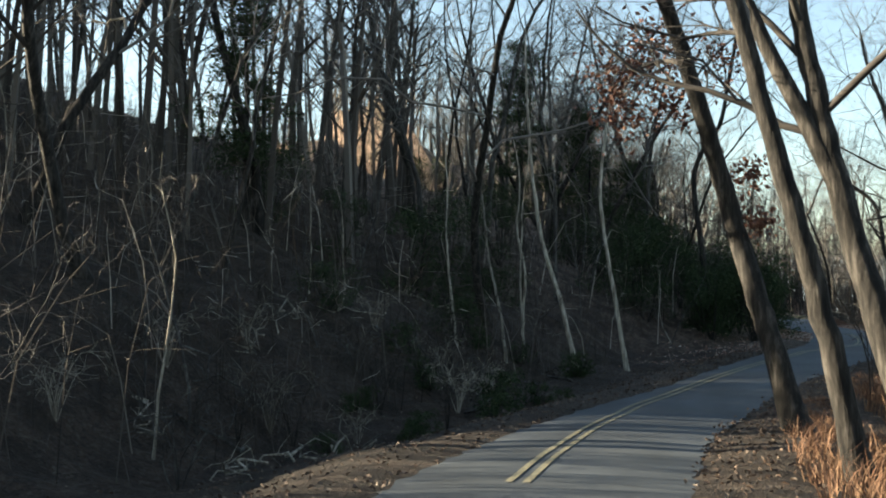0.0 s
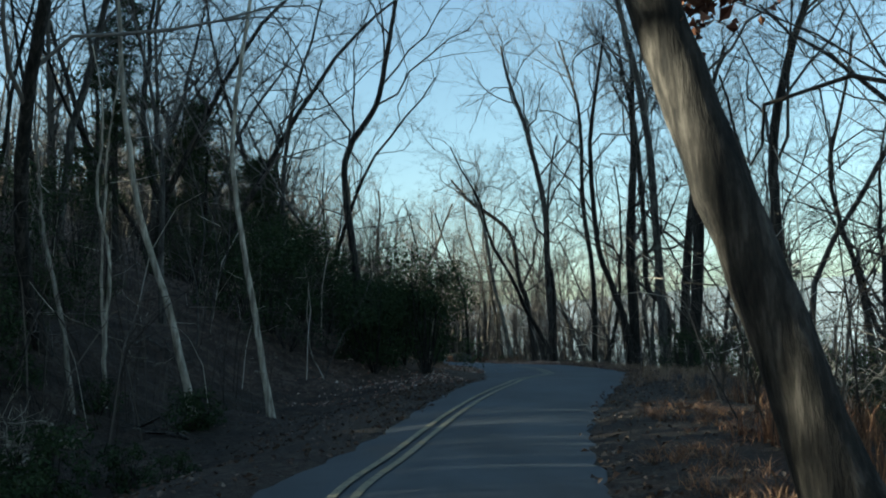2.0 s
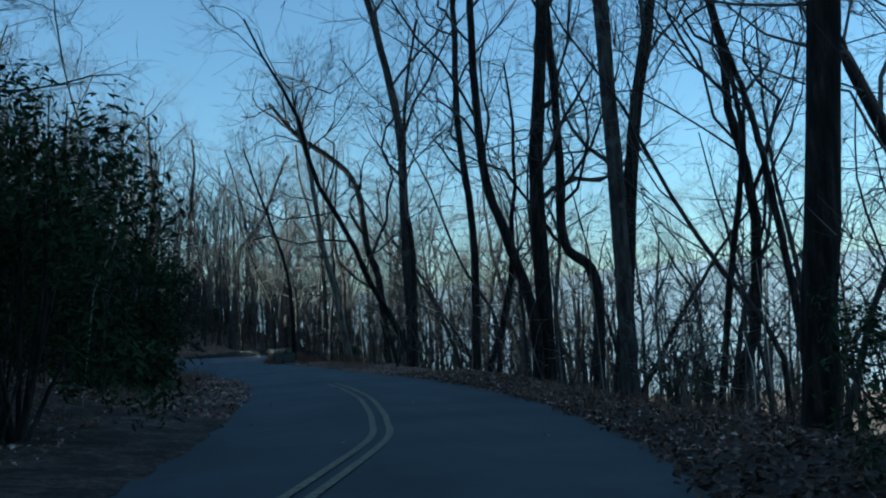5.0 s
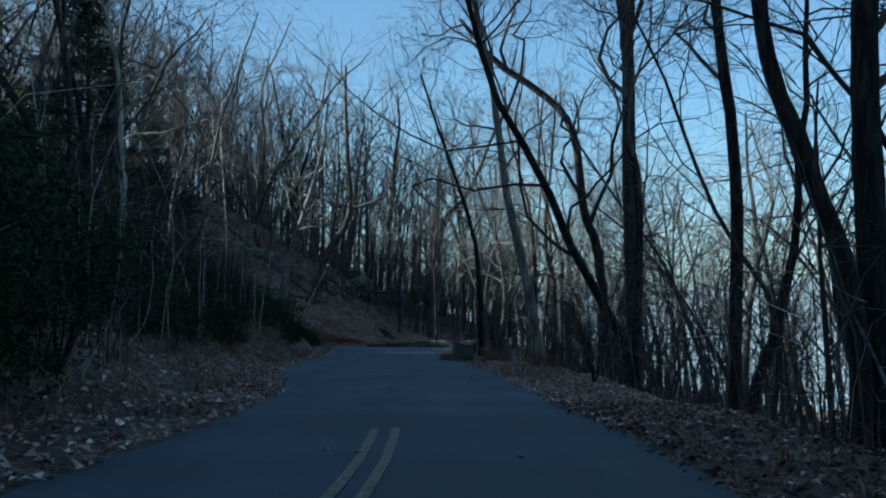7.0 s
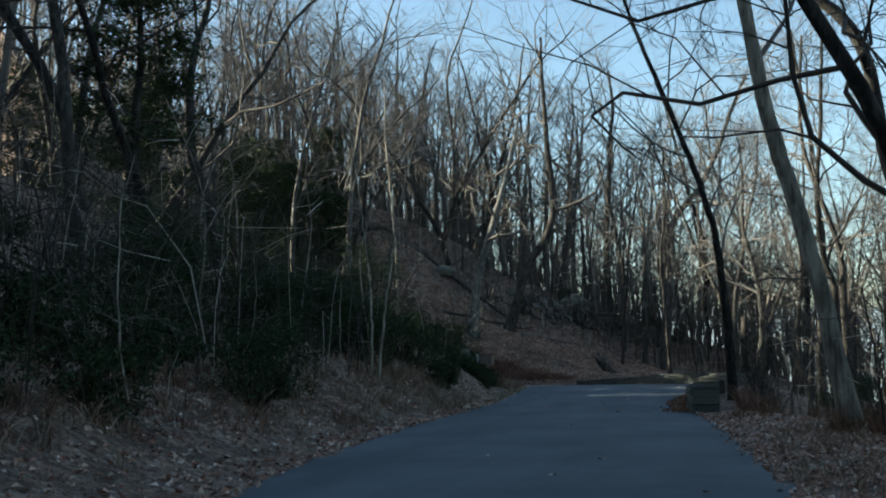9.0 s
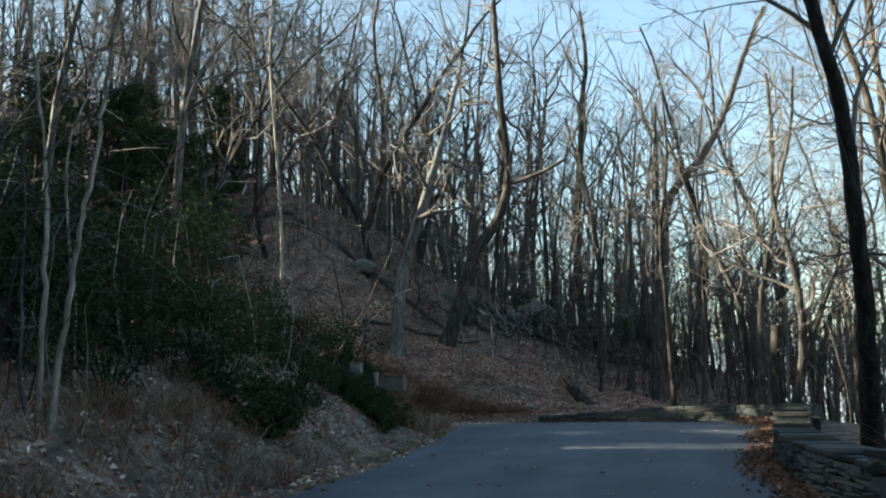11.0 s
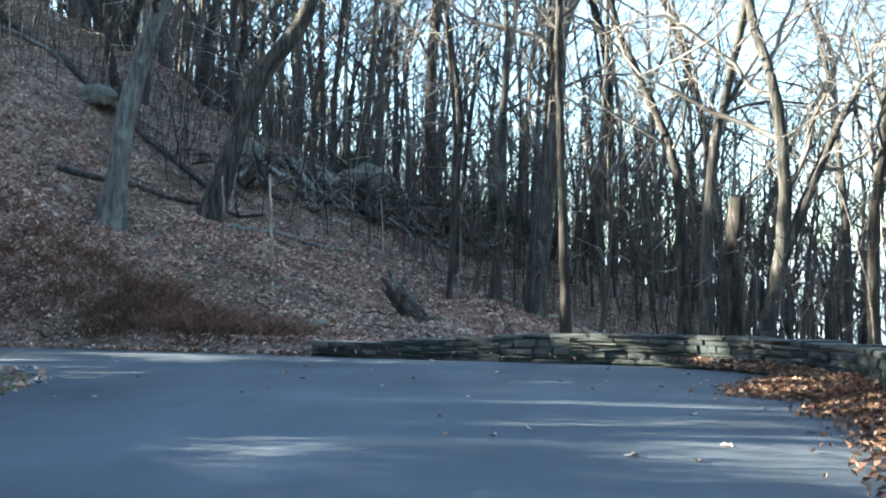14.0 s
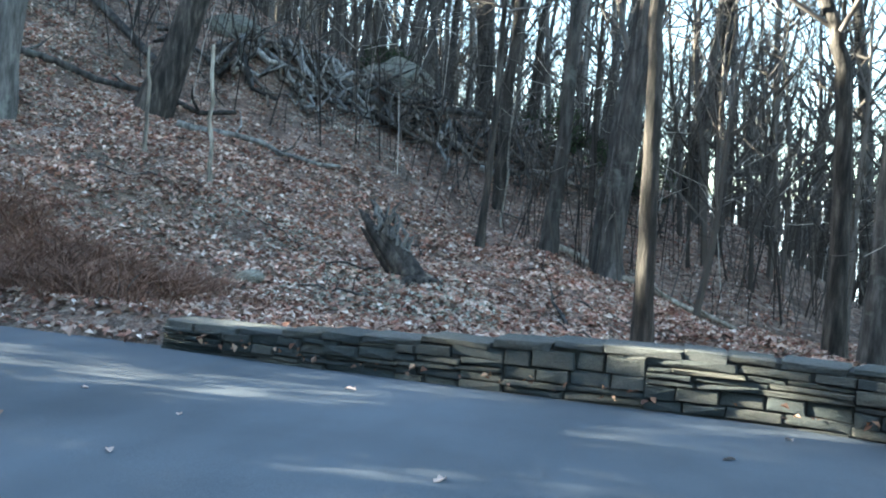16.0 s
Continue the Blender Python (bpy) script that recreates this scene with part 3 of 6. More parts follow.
def scatter_woods():
    rng = np.random.default_rng(5)
    used, n = [], 0
    spots = rng.uniform((-40, -26), (40, 176), (9000, 2))
    gaps, lefts = edge_gap(spots[:, 0], spots[:, 1])
    for (x, y), gap, left in zip(spots, gaps, lefts):
        if gap < 5.0 or (gap > 22 and y < 120 and left) or gap > 30:
            continue
        if (y > 119 and -11 < x < 9 and y < 143.5) or (y > 119 and -16 < x < -10 and y < 137) or (left and y < 15 and rng.random() < 0.8):
            continue
        if y < 28 and not left and gap < 8:
            continue
        if left and y < 62 and (gap < 10 or rng.random() < 0.58):
            continue
        if left and 62 < y < 122 and gap < 7:
            continue
        if left and y > 100 and gap < 5.5:
            continue
        if 42 < y < 115 and not left and gap < 13 and rng.random() < 0.8:
            continue
        if any((x - a) ** 2 + (y - b) ** 2 < 2.5 ** 2 for a, b in used):
            continue
        used.append((x, y))
        m = MODELS[rng.integers(len(MODELS))]
        place(m, x, y, rng.uniform(0, 6.28), rng.uniform(0.72, 1.12), 0.1)
        n += 1
        if n >= 272:
            break


scatter_woods()


def scatter_spur():
    """The wood on the hill beyond the bend."""
    rng = np.random.default_rng(15)
    used = []
    for x, y in rng.uniform((-46, 128), (-9.5, 168), (900, 2)):
        if y < 140 + 0.45 * (x + 14) or any((x - a) ** 2 + (y - b) ** 2 < 2.6 ** 2 for a, b in used) or float(edge_gap(np.array(x), np.array(y))[0]) < 4:
            continue
        used.append((x, y))
        place(MODELS[(0, 1, 4, 0, 1, 3)[rng.integers(6)]], x, y, rng.uniform(0, 6.28), rng.uniform(0.6, 1.0), 0.1)
        if len(used) >= 46:
            break


scatter_spur()


def scatter_below_wall():
    """The wood on the falling slope behind the wall."""
    rng = np.random.default_rng(16)
    used = []
    for x, y in rng.uniform((2.5, 131), (24, 168), (600, 2)):
        if y < 147 - 1.1 * x or any((x - a) ** 2 + (y - b) ** 2 < 2.2 ** 2 for a, b in used):
            continue
        used.append((x, y))
        place(MODELS[(0, 2, 4)[rng.integers(3)]], x, y, rng.uniform(0, 6.28), rng.uniform(0.6, 0.95), 0.1)
        if len(used) >= 22:
            break


scatter_below_wall()

SAPLINGS = []
for i, (h, r, mat, bend) in enumerate([(5.5, 0.030, BARK_GREY, 1.6), (7.5, 0.042, BARK_GREY, 1.3), (4.2, 0.022, BARK_PALE, 2.0), (6.2, 0.034, BARK_PALE, 1.5), (3.2, 0.018, BARK_GREY, 2.6)]):
    SAPLINGS.append(make_tree("sapling", 40 + i, (16.0 + 1.5 * i, -24.0, float(ground_z(16.0 + 1.5 * i, -24.0))), h, r, (0.1 * (i - 2), 0.05), mat,
                              "thin leafless sapling in the undergrowth of the slope", "saplings of the undergrowth", sides=(5, 3, 3), levels=3, bend=bend, count=(6, 4, 0), start=(0.3, 0.3, 0.2, 0.2), ratio=(0.34, 0.5, 0.5, 0.5), thin=(0.5, 0.6, 0.6, 0.6)))


def scatter_saplings():
    rng = np.random.default_rng(8)
    n = 0
    spots = rng.uniform((-32, 4), (30, 160), (3000, 2))
    gaps, lefts = edge_gap(spots[:, 0], spots[:, 1])
    for (x, y), gap, left in zip(spots, gaps, lefts):
        if n >= 285:
            break
        if gap < 3.4 or (not left and y < 26 and gap < 6):
            continue
        if y > 119 and y < 136 and -16 < x < 6:
            continue
        if left and gap < 5.5 and y < 62:
            continue
        if left and y > 96 and gap < 6:
            continue
        if not left and rng.random() < 0.35:
            continue
        place(SAPLINGS[rng.integers(5)], x, y, rng.uniform(0, 6.28), rng.uniform(0.7, 1.25), 0.05)
        n += 1

    for k in range(34):
        y = 72 + k * 1.2 + rng.uniform(-0.8, 0.8)
        x = float(np.interp(y, LEFT_LINE[:, 1], LEFT_LINE[:, 0])) - rng.uniform(2.0, 5.0)
        place(SAPLINGS[(2, 3, 2, 0)[k % 4]], x, y, rng.uniform(0, 6.28), rng.uniform(0.6, 1.0), 0.05)


scatter_saplings()


def far_woods():
    """The woods far down the valley and beyond the hill, past counting."""
    rng = np.random.default_rng(12)
    shapes = []
    for k in range(5):
        t = Tubes()
        h = rng.uniform(15, 20)
        lean = rng.normal(0, 0.06, 2)
        trunk = np.array([(lean[0] * h * u + rng.normal(0, 0.15), lean[1] * h * u + rng.normal(0, 0.15), h * u) for u in (0, 0.3, 0.6, 0.85, 1.0)])
        t.add(trunk, np.array((0.17, 0.14, 0.10, 0.06, 0.025)), 4)
        for b in range(11):
            u = rng.uniform(0.28, 0.97)
            at = np.array([np.interp(u, (0, 0.3, 0.6, 0.85, 1.0), trunk[:, c]) for c in range(3)])
            a, e = rng.uniform(0, 6.28), rng.uniform(0.5, 1.1)
            d = np.array((math.cos(a) * math.cos(e), math.sin(a) * math.cos(e), math.sin(e)))
            ln = rng.uniform(2.5, 5.5) * (1.2 - 0.6 * u)
            mid, tip = at + d * ln * 0.5 + rng.normal(0, 0.2, 3), at + d * ln + np.array((0, 0, 0.5))
            t.add([at, mid, tip], (0.06, 0.045, 0.02), 3)
            for s in range(3):
                q = at + (tip - at) * rng.uniform(0.35, 1.0)
                t.add([q, q + (d + rng.normal(0, 0.6, 3)) * rng.uniform(0.8, 1.8)], (0.022, 0.01), 3)
        shapes.append((np.array(t.v), np.array(t.f, dtype=object)))
    verts, faces, base, n = [], [], 0, 0
    spots = np.where(np.arange(6000)[:, None] % 3 > 0, rng.uniform((-120, -60), (150, 330), (6000, 2)), rng.uniform((-70, 135), (40, 240), (6000, 2)))
    spots[::26] = rng.uniform((-70, 18), (-18, 60), (231, 2))
    gaps, lefts = edge_gap(spots[:, 0], spots[:, 1])
    heights = ground_z(spots[:, 0], spots[:, 1])
    for (x, y), gap, left, lie in zip(spots, gaps, lefts, heights):
        if n >= 1500:
            break
        if gap < (15 if left else 24) or (y > 119 and y < 148 and -20 < x < 14) or (x > 25 and y < 120 and rng.random() < 0.4) or (y > 120 and x > 0 and rng.random() < 0.55) or (y > 120 and rng.random() < 0.1) or (x < -15 and -14 < y < 15 and rng.random() < 0.6) or (x < -30 and 98 < y < 117 and rng.random() < 0.6):
            continue
        if gap > 75 and rng.random() < 0.5:
            continue
        v, f = shapes[rng.integers(5)]
        a, s = rng.uniform(0, 6.28), rng.uniform(0.8, 1.3)
        ca, sa = math.cos(a) * s, math.sin(a) * s
        q = np.stack([v[:, 0] * ca - v[:, 1] * sa + x, v[:, 0] * sa + v[:, 1] * ca + y, v[:, 2] * s + lie - 0.3], 1)
        verts.append(q)
        faces.append([[i + base for i in face] for face in f])
        base += len(v)
        n += 1
    # low thin trees crowd the falling slopes below the road and behind the wall
    for x0, x1, y0, y1, count, near in ((10, 34, 80, 128, 110, 6.0), (11, 26, 62, 82, 24, 7.5), (1, 17, 136, 166, 120, 9.0)):
        for x, y in rng.uniform((x0, y0), (x1, y1), (count, 2)):
            gap, left = edge_gap(np.array(x), np.array(y))
            if left or gap < near:
                continue
            v, f = shapes[rng.integers(5)]
            a, s = rng.uniform(0, 6.28), rng.uniform(0.36, 0.62)
            ca, sa = math.cos(a) * s, math.sin(a) * s
            verts.append(np.stack([v[:, 0] * ca - v[:, 1] * sa + x, v[:, 0] * sa + v[:, 1] * ca + y, v[:, 2] * s + float(ground_z(x, y)) - 0.3], 1))
            faces.append([[i + base for i in face] for face in f])
            base += len(v)
    m, nn, b = material("far_bark", 0.95)
    nn.links.new(ramp(nn, island(nn), [(0, (0.032, 0.028, 0.024)), (0.5, (0.07, 0.061, 0.053)), (1, (0.14, 0.125, 0.11))]), b.inputs["Base Color"])
    ob = mesh_object("distant_woods", np.concatenate(verts).tolist(), [f for part in faces for f in part], m)
    tagged(ob, "leafless woods on the far slopes, past counting", "woods", kind="stuff")


far_woods()


def undergrowth():
    """Thin bare stems, whips and brambles that cover the slopes, past counting."""
    rng = np.random.default_rng(14)
    t, n = Tubes(), 0
    zones = ((-34, 0, 8, 64, 2500), (-60, -18, 17, 60, 1300), (-26, 2, 60, 122, 1500), (-8, 1, 64, 106, 900), (2, 22, 26, 112, 3000), (-18, 8, 137, 152, 1300), (6, 20, 124, 150, 220))
    for x0, x1, y0, y1, count in zones:
        p = rng.uniform((x0, y0), (x1, y1), (count, 2))
        gap, left = edge_gap(p[:, 0], p[:, 1])
        keep = gap > np.where(left, np.where(p[:, 1] < 60, 6.0, 2.4), 2.3)
        # thin growth where the low sun reaches the first bend
        lane = p[:, 1] - 0.13 * (3 + p[:, 0])
        keep &= ~(~left & (p[:, 1] > 46) & (p[:, 1] < 78) & (rng.random(len(p)) < 0.5))
        keep &= ~(left & (lane > 15.5) & (lane < 22) & (rng.random(len(p)) < 0.35))
        p, z = p[keep], ground_z(p[keep, 0], p[keep, 1])
        for (x, y), zz in zip(p, z):
            h = rng.uniform(0.9, 4.6)
            d = rng.normal(0, 0.30, 2)
            q = np.array((x, y, zz - 0.05))
            a = q + np.array((d[0] * h * 0.25, d[1] * h * 0.25, h * 0.5))
            c = q + np.array((d[0] * h * 0.7, d[1] * h * 0.7, h * 0.82)) + rng.normal(0, 0.10, 3)
            b = q + np.array((d[0] * h * 1.25, d[1] * h * 1.25, h * rng.uniform(0.8, 1.0))) + rng.normal(0, 0.15, 3)
            r = 0.006 + 0.0045 * h * rng.random()
            t.add([q, a, c, b], (r, r * 0.85, r * 0.6, r * 0.25), 3)
            for _ in range(4):
                u = rng.random()
                e = a + (c - a) * u if u < 0.6 else c + (b - c) * u
                w = np.array((rng.normal(0, 0.55), rng.normal(0, 0.55), rng.uniform(-0.1, 0.55))) * (0.3 + 0.22 * h)
                t.add([e, e + w * 0.55 + rng.normal(0, 0.05, 3), e + w], (r * 0.6, r * 0.45, 0.003), 3)
    m, nn, b = material("undergrowth_stems", 0.95)
    nn.links.new(ramp(nn, island(nn), [(0, (0.018, 0.015, 0.013)), (0.6, (0.055, 0.046, 0.039)), (0.92, (0.11, 0.095, 0.082)), (0.96, (0.42, 0.38, 0.33)), (1, (0.5, 0.46, 0.4))]), b.inputs["Base Color"])
    tagged(mesh_object("undergrowth", t.v, t.f, m), "tangle of thin bare stems and brambles on the slopes", "undergrowth", kind="stuff")


undergrowth()


# ---------------------------------------------------------------- trees that stand out
OAK = bent_tree("oak", 101, [(0.45, 21.62, -1.2), (-0.13, 21.9, 1.0), (-0.7, 22.1, 3.0), (-1.2, 21.8, 5.0), (-1.75, 21.2, 7.0)], 0.265, BARK_DARK, "old oak with dark furrowed bark leaning over the road edge", 5.0, levels=5, count=(7, 6, 5, 3), start=(0.55, 0.22, 0.2, 0.2), ratio=(0.24, 0.5, 0.5, 0.5), end=0.35)
bent_tree("leaning_tree", 102, [(1.13, 15.81, -1.1), (0.69, 15.68, 1.0), (0.24, 15.55, 3.0), (-0.26, 15.42, 5.0), (-0.70, 15.29, 7.0)], 0.19, BARK_DARK, "pale-sided tree leaning over the dry grass beside the road", 8.0, levels=5, count=(8, 6, 4, 3), start=(0.45, 0.22, 0.2, 0.2), ratio=(0.26, 0.5, 0.5, 0.5))
bent_tree("leaning_tree", 103, [(2.2, 17.05, -1.1), (1.6, 17.26, 1.0), (1.12, 17.47, 3.0), (0.73, 17.67, 5.0), (0.44, 17.88, 7.0)], 0.25, BARK_DARK, "thick dark leaning tree beside the dry grass", 10.0, levels=4, count=(11, 8, 7), start=(0.35, 0.22, 0.2, 0.2), fork=[(1.05, 17.5, 3.4), (0.55, 17.6, 4.6), (-0.15, 17.7, 6.2), (-0.7, 17.8, 8.0), (-1.0, 17.9, 10.5)])
bent_tree("young_tree", 104, [(-5.85, 43.04, -1.29), (-6.36, 43.09, 2.07), (-6.73, 43.12, 4.53), (-6.96, 43.14, 7.19), (-6.49, 43.10, 10.88)], 0.098, BARK_PALE, "slender pale-barked young tree at the foot of the slope", 4.0, levels=3, count=(7, 4, 0), ratio=(0.16, 0.45, 0.5, 0.5), end=0.25)
bent_tree("young_tree", 105, [(-7.51, 40.16, -1.11), (-8.12, 40.22, 1.94), (-8.89, 40.29, 4.40), (-9.33, 40.33, 7.21), (-9.51, 40.35, 9.79)], 0.100, BARK_PALE, "slender pale-barked young tree at the foot of the slope", 4.0, levels=3, count=(7, 4, 0), ratio=(0.16, 0.45, 0.5, 0.5), end=0.25)
bent_tree("young_tree", 106, [(-9.97, 38.37, -0.37), (-10.21, 38.39, 1.39), (-10.46, 38.42, 2.62), (-10.74, 38.44, 3.88)], 0.067, BARK_PALE, "slender pale-barked young tree at the foot of the slope", 4.0, levels=3, count=(7, 4, 0), ratio=(0.16, 0.45, 0.5, 0.5), end=0.25)
bent_tree("young_tree", 107, [(-9.66, 39.95, -0.25), (-9.73, 39.96, 1.44), (-9.80, 39.96, 3.02), (-9.72, 39.96, 4.77)], 0.046, BARK_PALE, "slender pale-barked young tree at the foot of the slope", 4.0, levels=3, count=(7, 4, 0), ratio=(0.16, 0.45, 0.5, 0.5), end=0.25)
bent_tree("young_tree", 108, [(-9.67, 39.87, -0.26), (-9.67, 39.87, 1.50), (-9.57, 39.87, 3.30), (-9.90, 39.88, 4.99)], 0.057, BARK_PALE, "slender pale-barked young tree at the foot of the slope", 4.0, levels=3, count=(7, 4, 0), ratio=(0.16, 0.45, 0.5, 0.5), end=0.25)
bent_tree("young_tree", 109, [(-11.41, 36.44, 0.33), (-11.61, 36.45, 1.78), (-11.79, 36.45, 3.38), (-11.88, 36.45, 4.86)], 0.051, BARK_PALE, "slender pale-barked young tree at the foot of the slope", 4.0, levels=3, count=(7, 4, 0), ratio=(0.16, 0.45, 0.5, 0.5), end=0.25)
bent_tree("roadside_tree", 110, [(-3.68, 60.57, 4.32), (-3.82, 60.60, 6.18), (-4.10, 60.66, 10.20), (-2.60, 60.35, 12.79), (-2.01, 60.23, 15.45)], 0.203, BARK_DARK, "dark tree forking high above the evergreen thicket", 6.0, levels=5, count=(11, 8, 5, 4), start=(0.35, 0.22, 0.2, 0.2))
bent_tree("roadside_tree", 111, [(11.93, 64.89, 1.96), (11.79, 64.92, 10.44), (11.40, 65.00, 14.88), (10.76, 65.13, 18.37)], 0.245, BARK_GREY, "tall bare tree with dark bark beside the road", 8.0, levels=5, count=(11, 8, 5, 4), start=(0.35, 0.22, 0.2, 0.2))
bent_tree("roadside_tree", 112, [(9.42, 52.51, 0.60), (9.99, 52.39, 7.43), (9.77, 52.44, 10.20), (9.72, 52.45, 13.03)], 0.259, BARK_DARK, "tall bare tree with dark bark beside the road", 8.0, levels=5, count=(11, 8, 5, 4), start=(0.35, 0.22, 0.2, 0.2))
bent_tree("roadside_tree", 113, [(11.90, 49.14, 0.98), (11.67, 49.19, 4.62), (11.75, 49.17, 8.39), (12.61, 48.99, 11.79)], 0.236, BARK_DARK, "tall bare tree with dark bark beside the road", 8.0, levels=5, count=(11, 8, 5, 4), start=(0.35, 0.22, 0.2, 0.2))
bent_tree("roadside_tree", 114, [(14.17, 78.69, -0.47), (14.13, 78.70, 4.90), (14.18, 78.69, 8.72), (14.68, 78.58, 14.12)], 0.394, BARK_DARK, "thick black-barked tree standing on the road shoulder", 8.0, levels=5, count=(11, 8, 5, 4), start=(0.35, 0.22, 0.2, 0.2))
bent_tree("roadside_tree", 115, [(13.60, 78.29, 2.21), (12.71, 78.47, 5.55), (11.97, 78.62, 8.32), (11.76, 78.66, 14.11)], 0.245, BARK_DARK, "dark tree leaning away from its thick neighbour", 8.0, levels=4, count=(11, 8, 7), start=(0.35, 0.22, 0.2, 0.2))
bent_tree("roadside_tree", 116, [(16.27, 78.77, -0.41), (16.37, 78.75, 3.77), (15.24, 78.98, 5.32), (15.26, 78.98, 8.76), (15.11, 79.01, 14.28)], 0.273, BARK_DARK, "dark tree with a kinked trunk on the shoulder", 8.0, levels=5, count=(11, 8, 5, 4), start=(0.35, 0.22, 0.2, 0.2))
bent_tree("roadside_tree", 117, [(16.59, 77.69, -2.00), (17.18, 77.57, 3.22), (17.86, 77.43, 9.44), (18.70, 77.27, 13.69)], 0.368, BARK_DARK, "thick dark straight tree below the road", 8.0, levels=4, count=(11, 8, 7), start=(0.35, 0.22, 0.2, 0.2))
bent_tree("roadside_tree", 118, [(13.39, 87.51, -0.43), (13.57, 87.48, 6.72), (13.12, 87.57, 12.00), (13.17, 87.56, 17.37)], 0.230, BARK_DARK, "tall bare tree with dark bark beside the road", 8.0, levels=4, count=(11, 8, 7), start=(0.35, 0.22, 0.2, 0.2))
bent_tree("roadside_tree", 119, [(11.38, 93.02, 0.13), (11.22, 93.05, 7.53), (11.11, 93.07, 13.38), (9.98, 93.30, 19.42)], 0.312, BARK_GREY, "tall bare tree with dark bark beside the road", 8.0, levels=4, count=(11, 8, 7), start=(0.35, 0.22, 0.2, 0.2))
bent_tree("roadside_tree", 120, [(15.76, 67.66, -0.83), (16.47, 67.51, 3.98), (16.95, 67.42, 6.98), (16.56, 67.50, 10.10)], 0.118, BARK_DARK, "tall bare tree with dark bark beside the road", 8.0, levels=5, count=(11, 8, 5, 4), start=(0.35, 0.22, 0.2, 0.2))
bent_tree("roadside_tree", 121, [(18.19, 67.17, 0.62), (17.72, 67.26, 4.95), (17.24, 67.36, 7.73), (16.56, 67.50, 10.10)], 0.133, BARK_DARK, "tall bare tree with dark bark beside the road", 8.0, levels=5, count=(11, 8, 5, 4), start=(0.35, 0.22, 0.2, 0.2))
bent_tree("leaning_tree", 122, [(8.11, 93.52, 1.00), (7.50, 93.39, 4.10), (6.89, 93.26, 6.77), (6.57, 93.20, 8.93), (6.18, 93.11, 11.63)], 0.185, BARK_PALE, "pale-barked tree leaning over the roadside grass tuft", 3.5, levels=5, count=(11, 8, 5, 4), start=(0.35, 0.22, 0.2, 0.2))
bent_tree("roadside_tree", 123, [(12.28, 107.64, 0.53), (11.75, 107.53, 6.22), (11.05, 107.39, 8.43), (10.21, 107.21, 13.05), (6.74, 106.49, 15.72)], 0.296, BARK_DARK, "dark crooked tree with an elbowed trunk and heavy limbs", 3.0, levels=5, count=(9, 6, 4, 3), start=(0.3, 0.2, 0.2, 0.2), thin=(0.55, 0.5, 0.55, 0.6), bend=1.6)
bent_tree("dead_sapling", 124, [(10.48, 100.72, 0.61), (10.42, 100.70, 1.83), (10.13, 100.64, 2.98)], 0.077, BARK_PALE, "short pale dead sapling beside the road", 0.0, end=0.6, levels=2, count=(2, 0), ratio=(0.12, 0.3, 0.3, 0.3))
bent_tree("roadside_tree", 126, [(11.05, 90.93, 1.47), (11.21, 90.97, 6.15), (10.88, 90.90, 8.99), (10.95, 90.91, 10.44)], 0.191, BARK_DARK, "tall bare tree with dark bark beside the road", 8.0, levels=5, count=(11, 8, 5, 4), start=(0.35, 0.22, 0.2, 0.2))
bent_tree("roadside_tree", 127, [(-2.74, 80.97, 1.41), (-2.73, 80.97, 3.40), (-2.69, 80.98, 4.88), (-2.81, 80.96, 6.39), (-2.92, 80.93, 7.93)], 0.087, BARK_PALE, "pale young tree standing on the bank", 8.0, levels=4, count=(11, 8, 7), start=(0.35, 0.22, 0.2, 0.2))
bent_tree("young_tree", 128, [(-3.77, 100.51, 2.20), (-3.62, 100.55, 3.22), (-3.50, 100.58, 4.26), (-3.35, 100.63, 5.25)], 0.040, BARK_PALE, "slender pale-barked young tree at the foot of the slope", 4.0, levels=3, count=(7, 4, 0), ratio=(0.16, 0.45, 0.5, 0.5), end=0.25)
bent_tree("young_tree", 129, [(-3.98, 100.58, 2.32), (-3.96, 100.58, 3.24), (-3.98, 100.58, 4.29), (-4.06, 100.56, 5.22)], 0.037, BARK_PALE, "slender pale-barked young tree at the foot of the slope", 4.0, levels=3, count=(7, 4, 0), ratio=(0.16, 0.45, 0.5, 0.5), end=0.25)
bent_tree("birch", 130, [(-11.75, 126.54, 4.04), (-11.99, 126.53, 6.80), (-12.09, 126.52, 9.63), (-12.61, 126.48, 15.51)], 0.091, BARK_PALE, "slender white-barked birch on the bank", 4.0, levels=3, count=(7, 4, 0), ratio=(0.16, 0.45, 0.5, 0.5), end=0.25)
bent_tree("roadside_tree", 131, [(-9.35, 133.01, 4.75), (-9.07, 133.05, 7.32), (-8.72, 133.11, 8.88), (-8.06, 133.21, 11.13)], 0.306, LICHEN_BARK, "stout grey tree with flared roots on the leafy slope", 8.0, levels=5, count=(8, 6, 4, 2), start=(0.4, 0.2, 0.2, 0.2), thin=(0.55, 0.5, 0.55, 0.6), bend=1.7)
bent_tree("roadside_tree", 132, [(-7.68, 135.79, 5.33), (-6.45, 136.14, 8.87), (-5.17, 136.50, 11.08), (-4.69, 136.63, 13.05), (-4.96, 136.56, 16.52)], 0.300, BARK_BROWN, "dark old tree curving out from the slope over fallen logs", 8.0, levels=5, count=(8, 6, 4, 2), start=(0.4, 0.2, 0.2, 0.2), thin=(0.55, 0.5, 0.55, 0.6), bend=1.7)
bent_tree("dead_sapling", 133, [(-4.73, 132.65, 2.89), (-4.82, 132.64, 4.34), (-4.88, 132.63, 5.83)], 0.049, BARK_PALE, "bare white pole of a dead sapling on the slope", 0.0, end=0.6, levels=2, count=(2, 0), ratio=(0.12, 0.3, 0.3, 0.3))
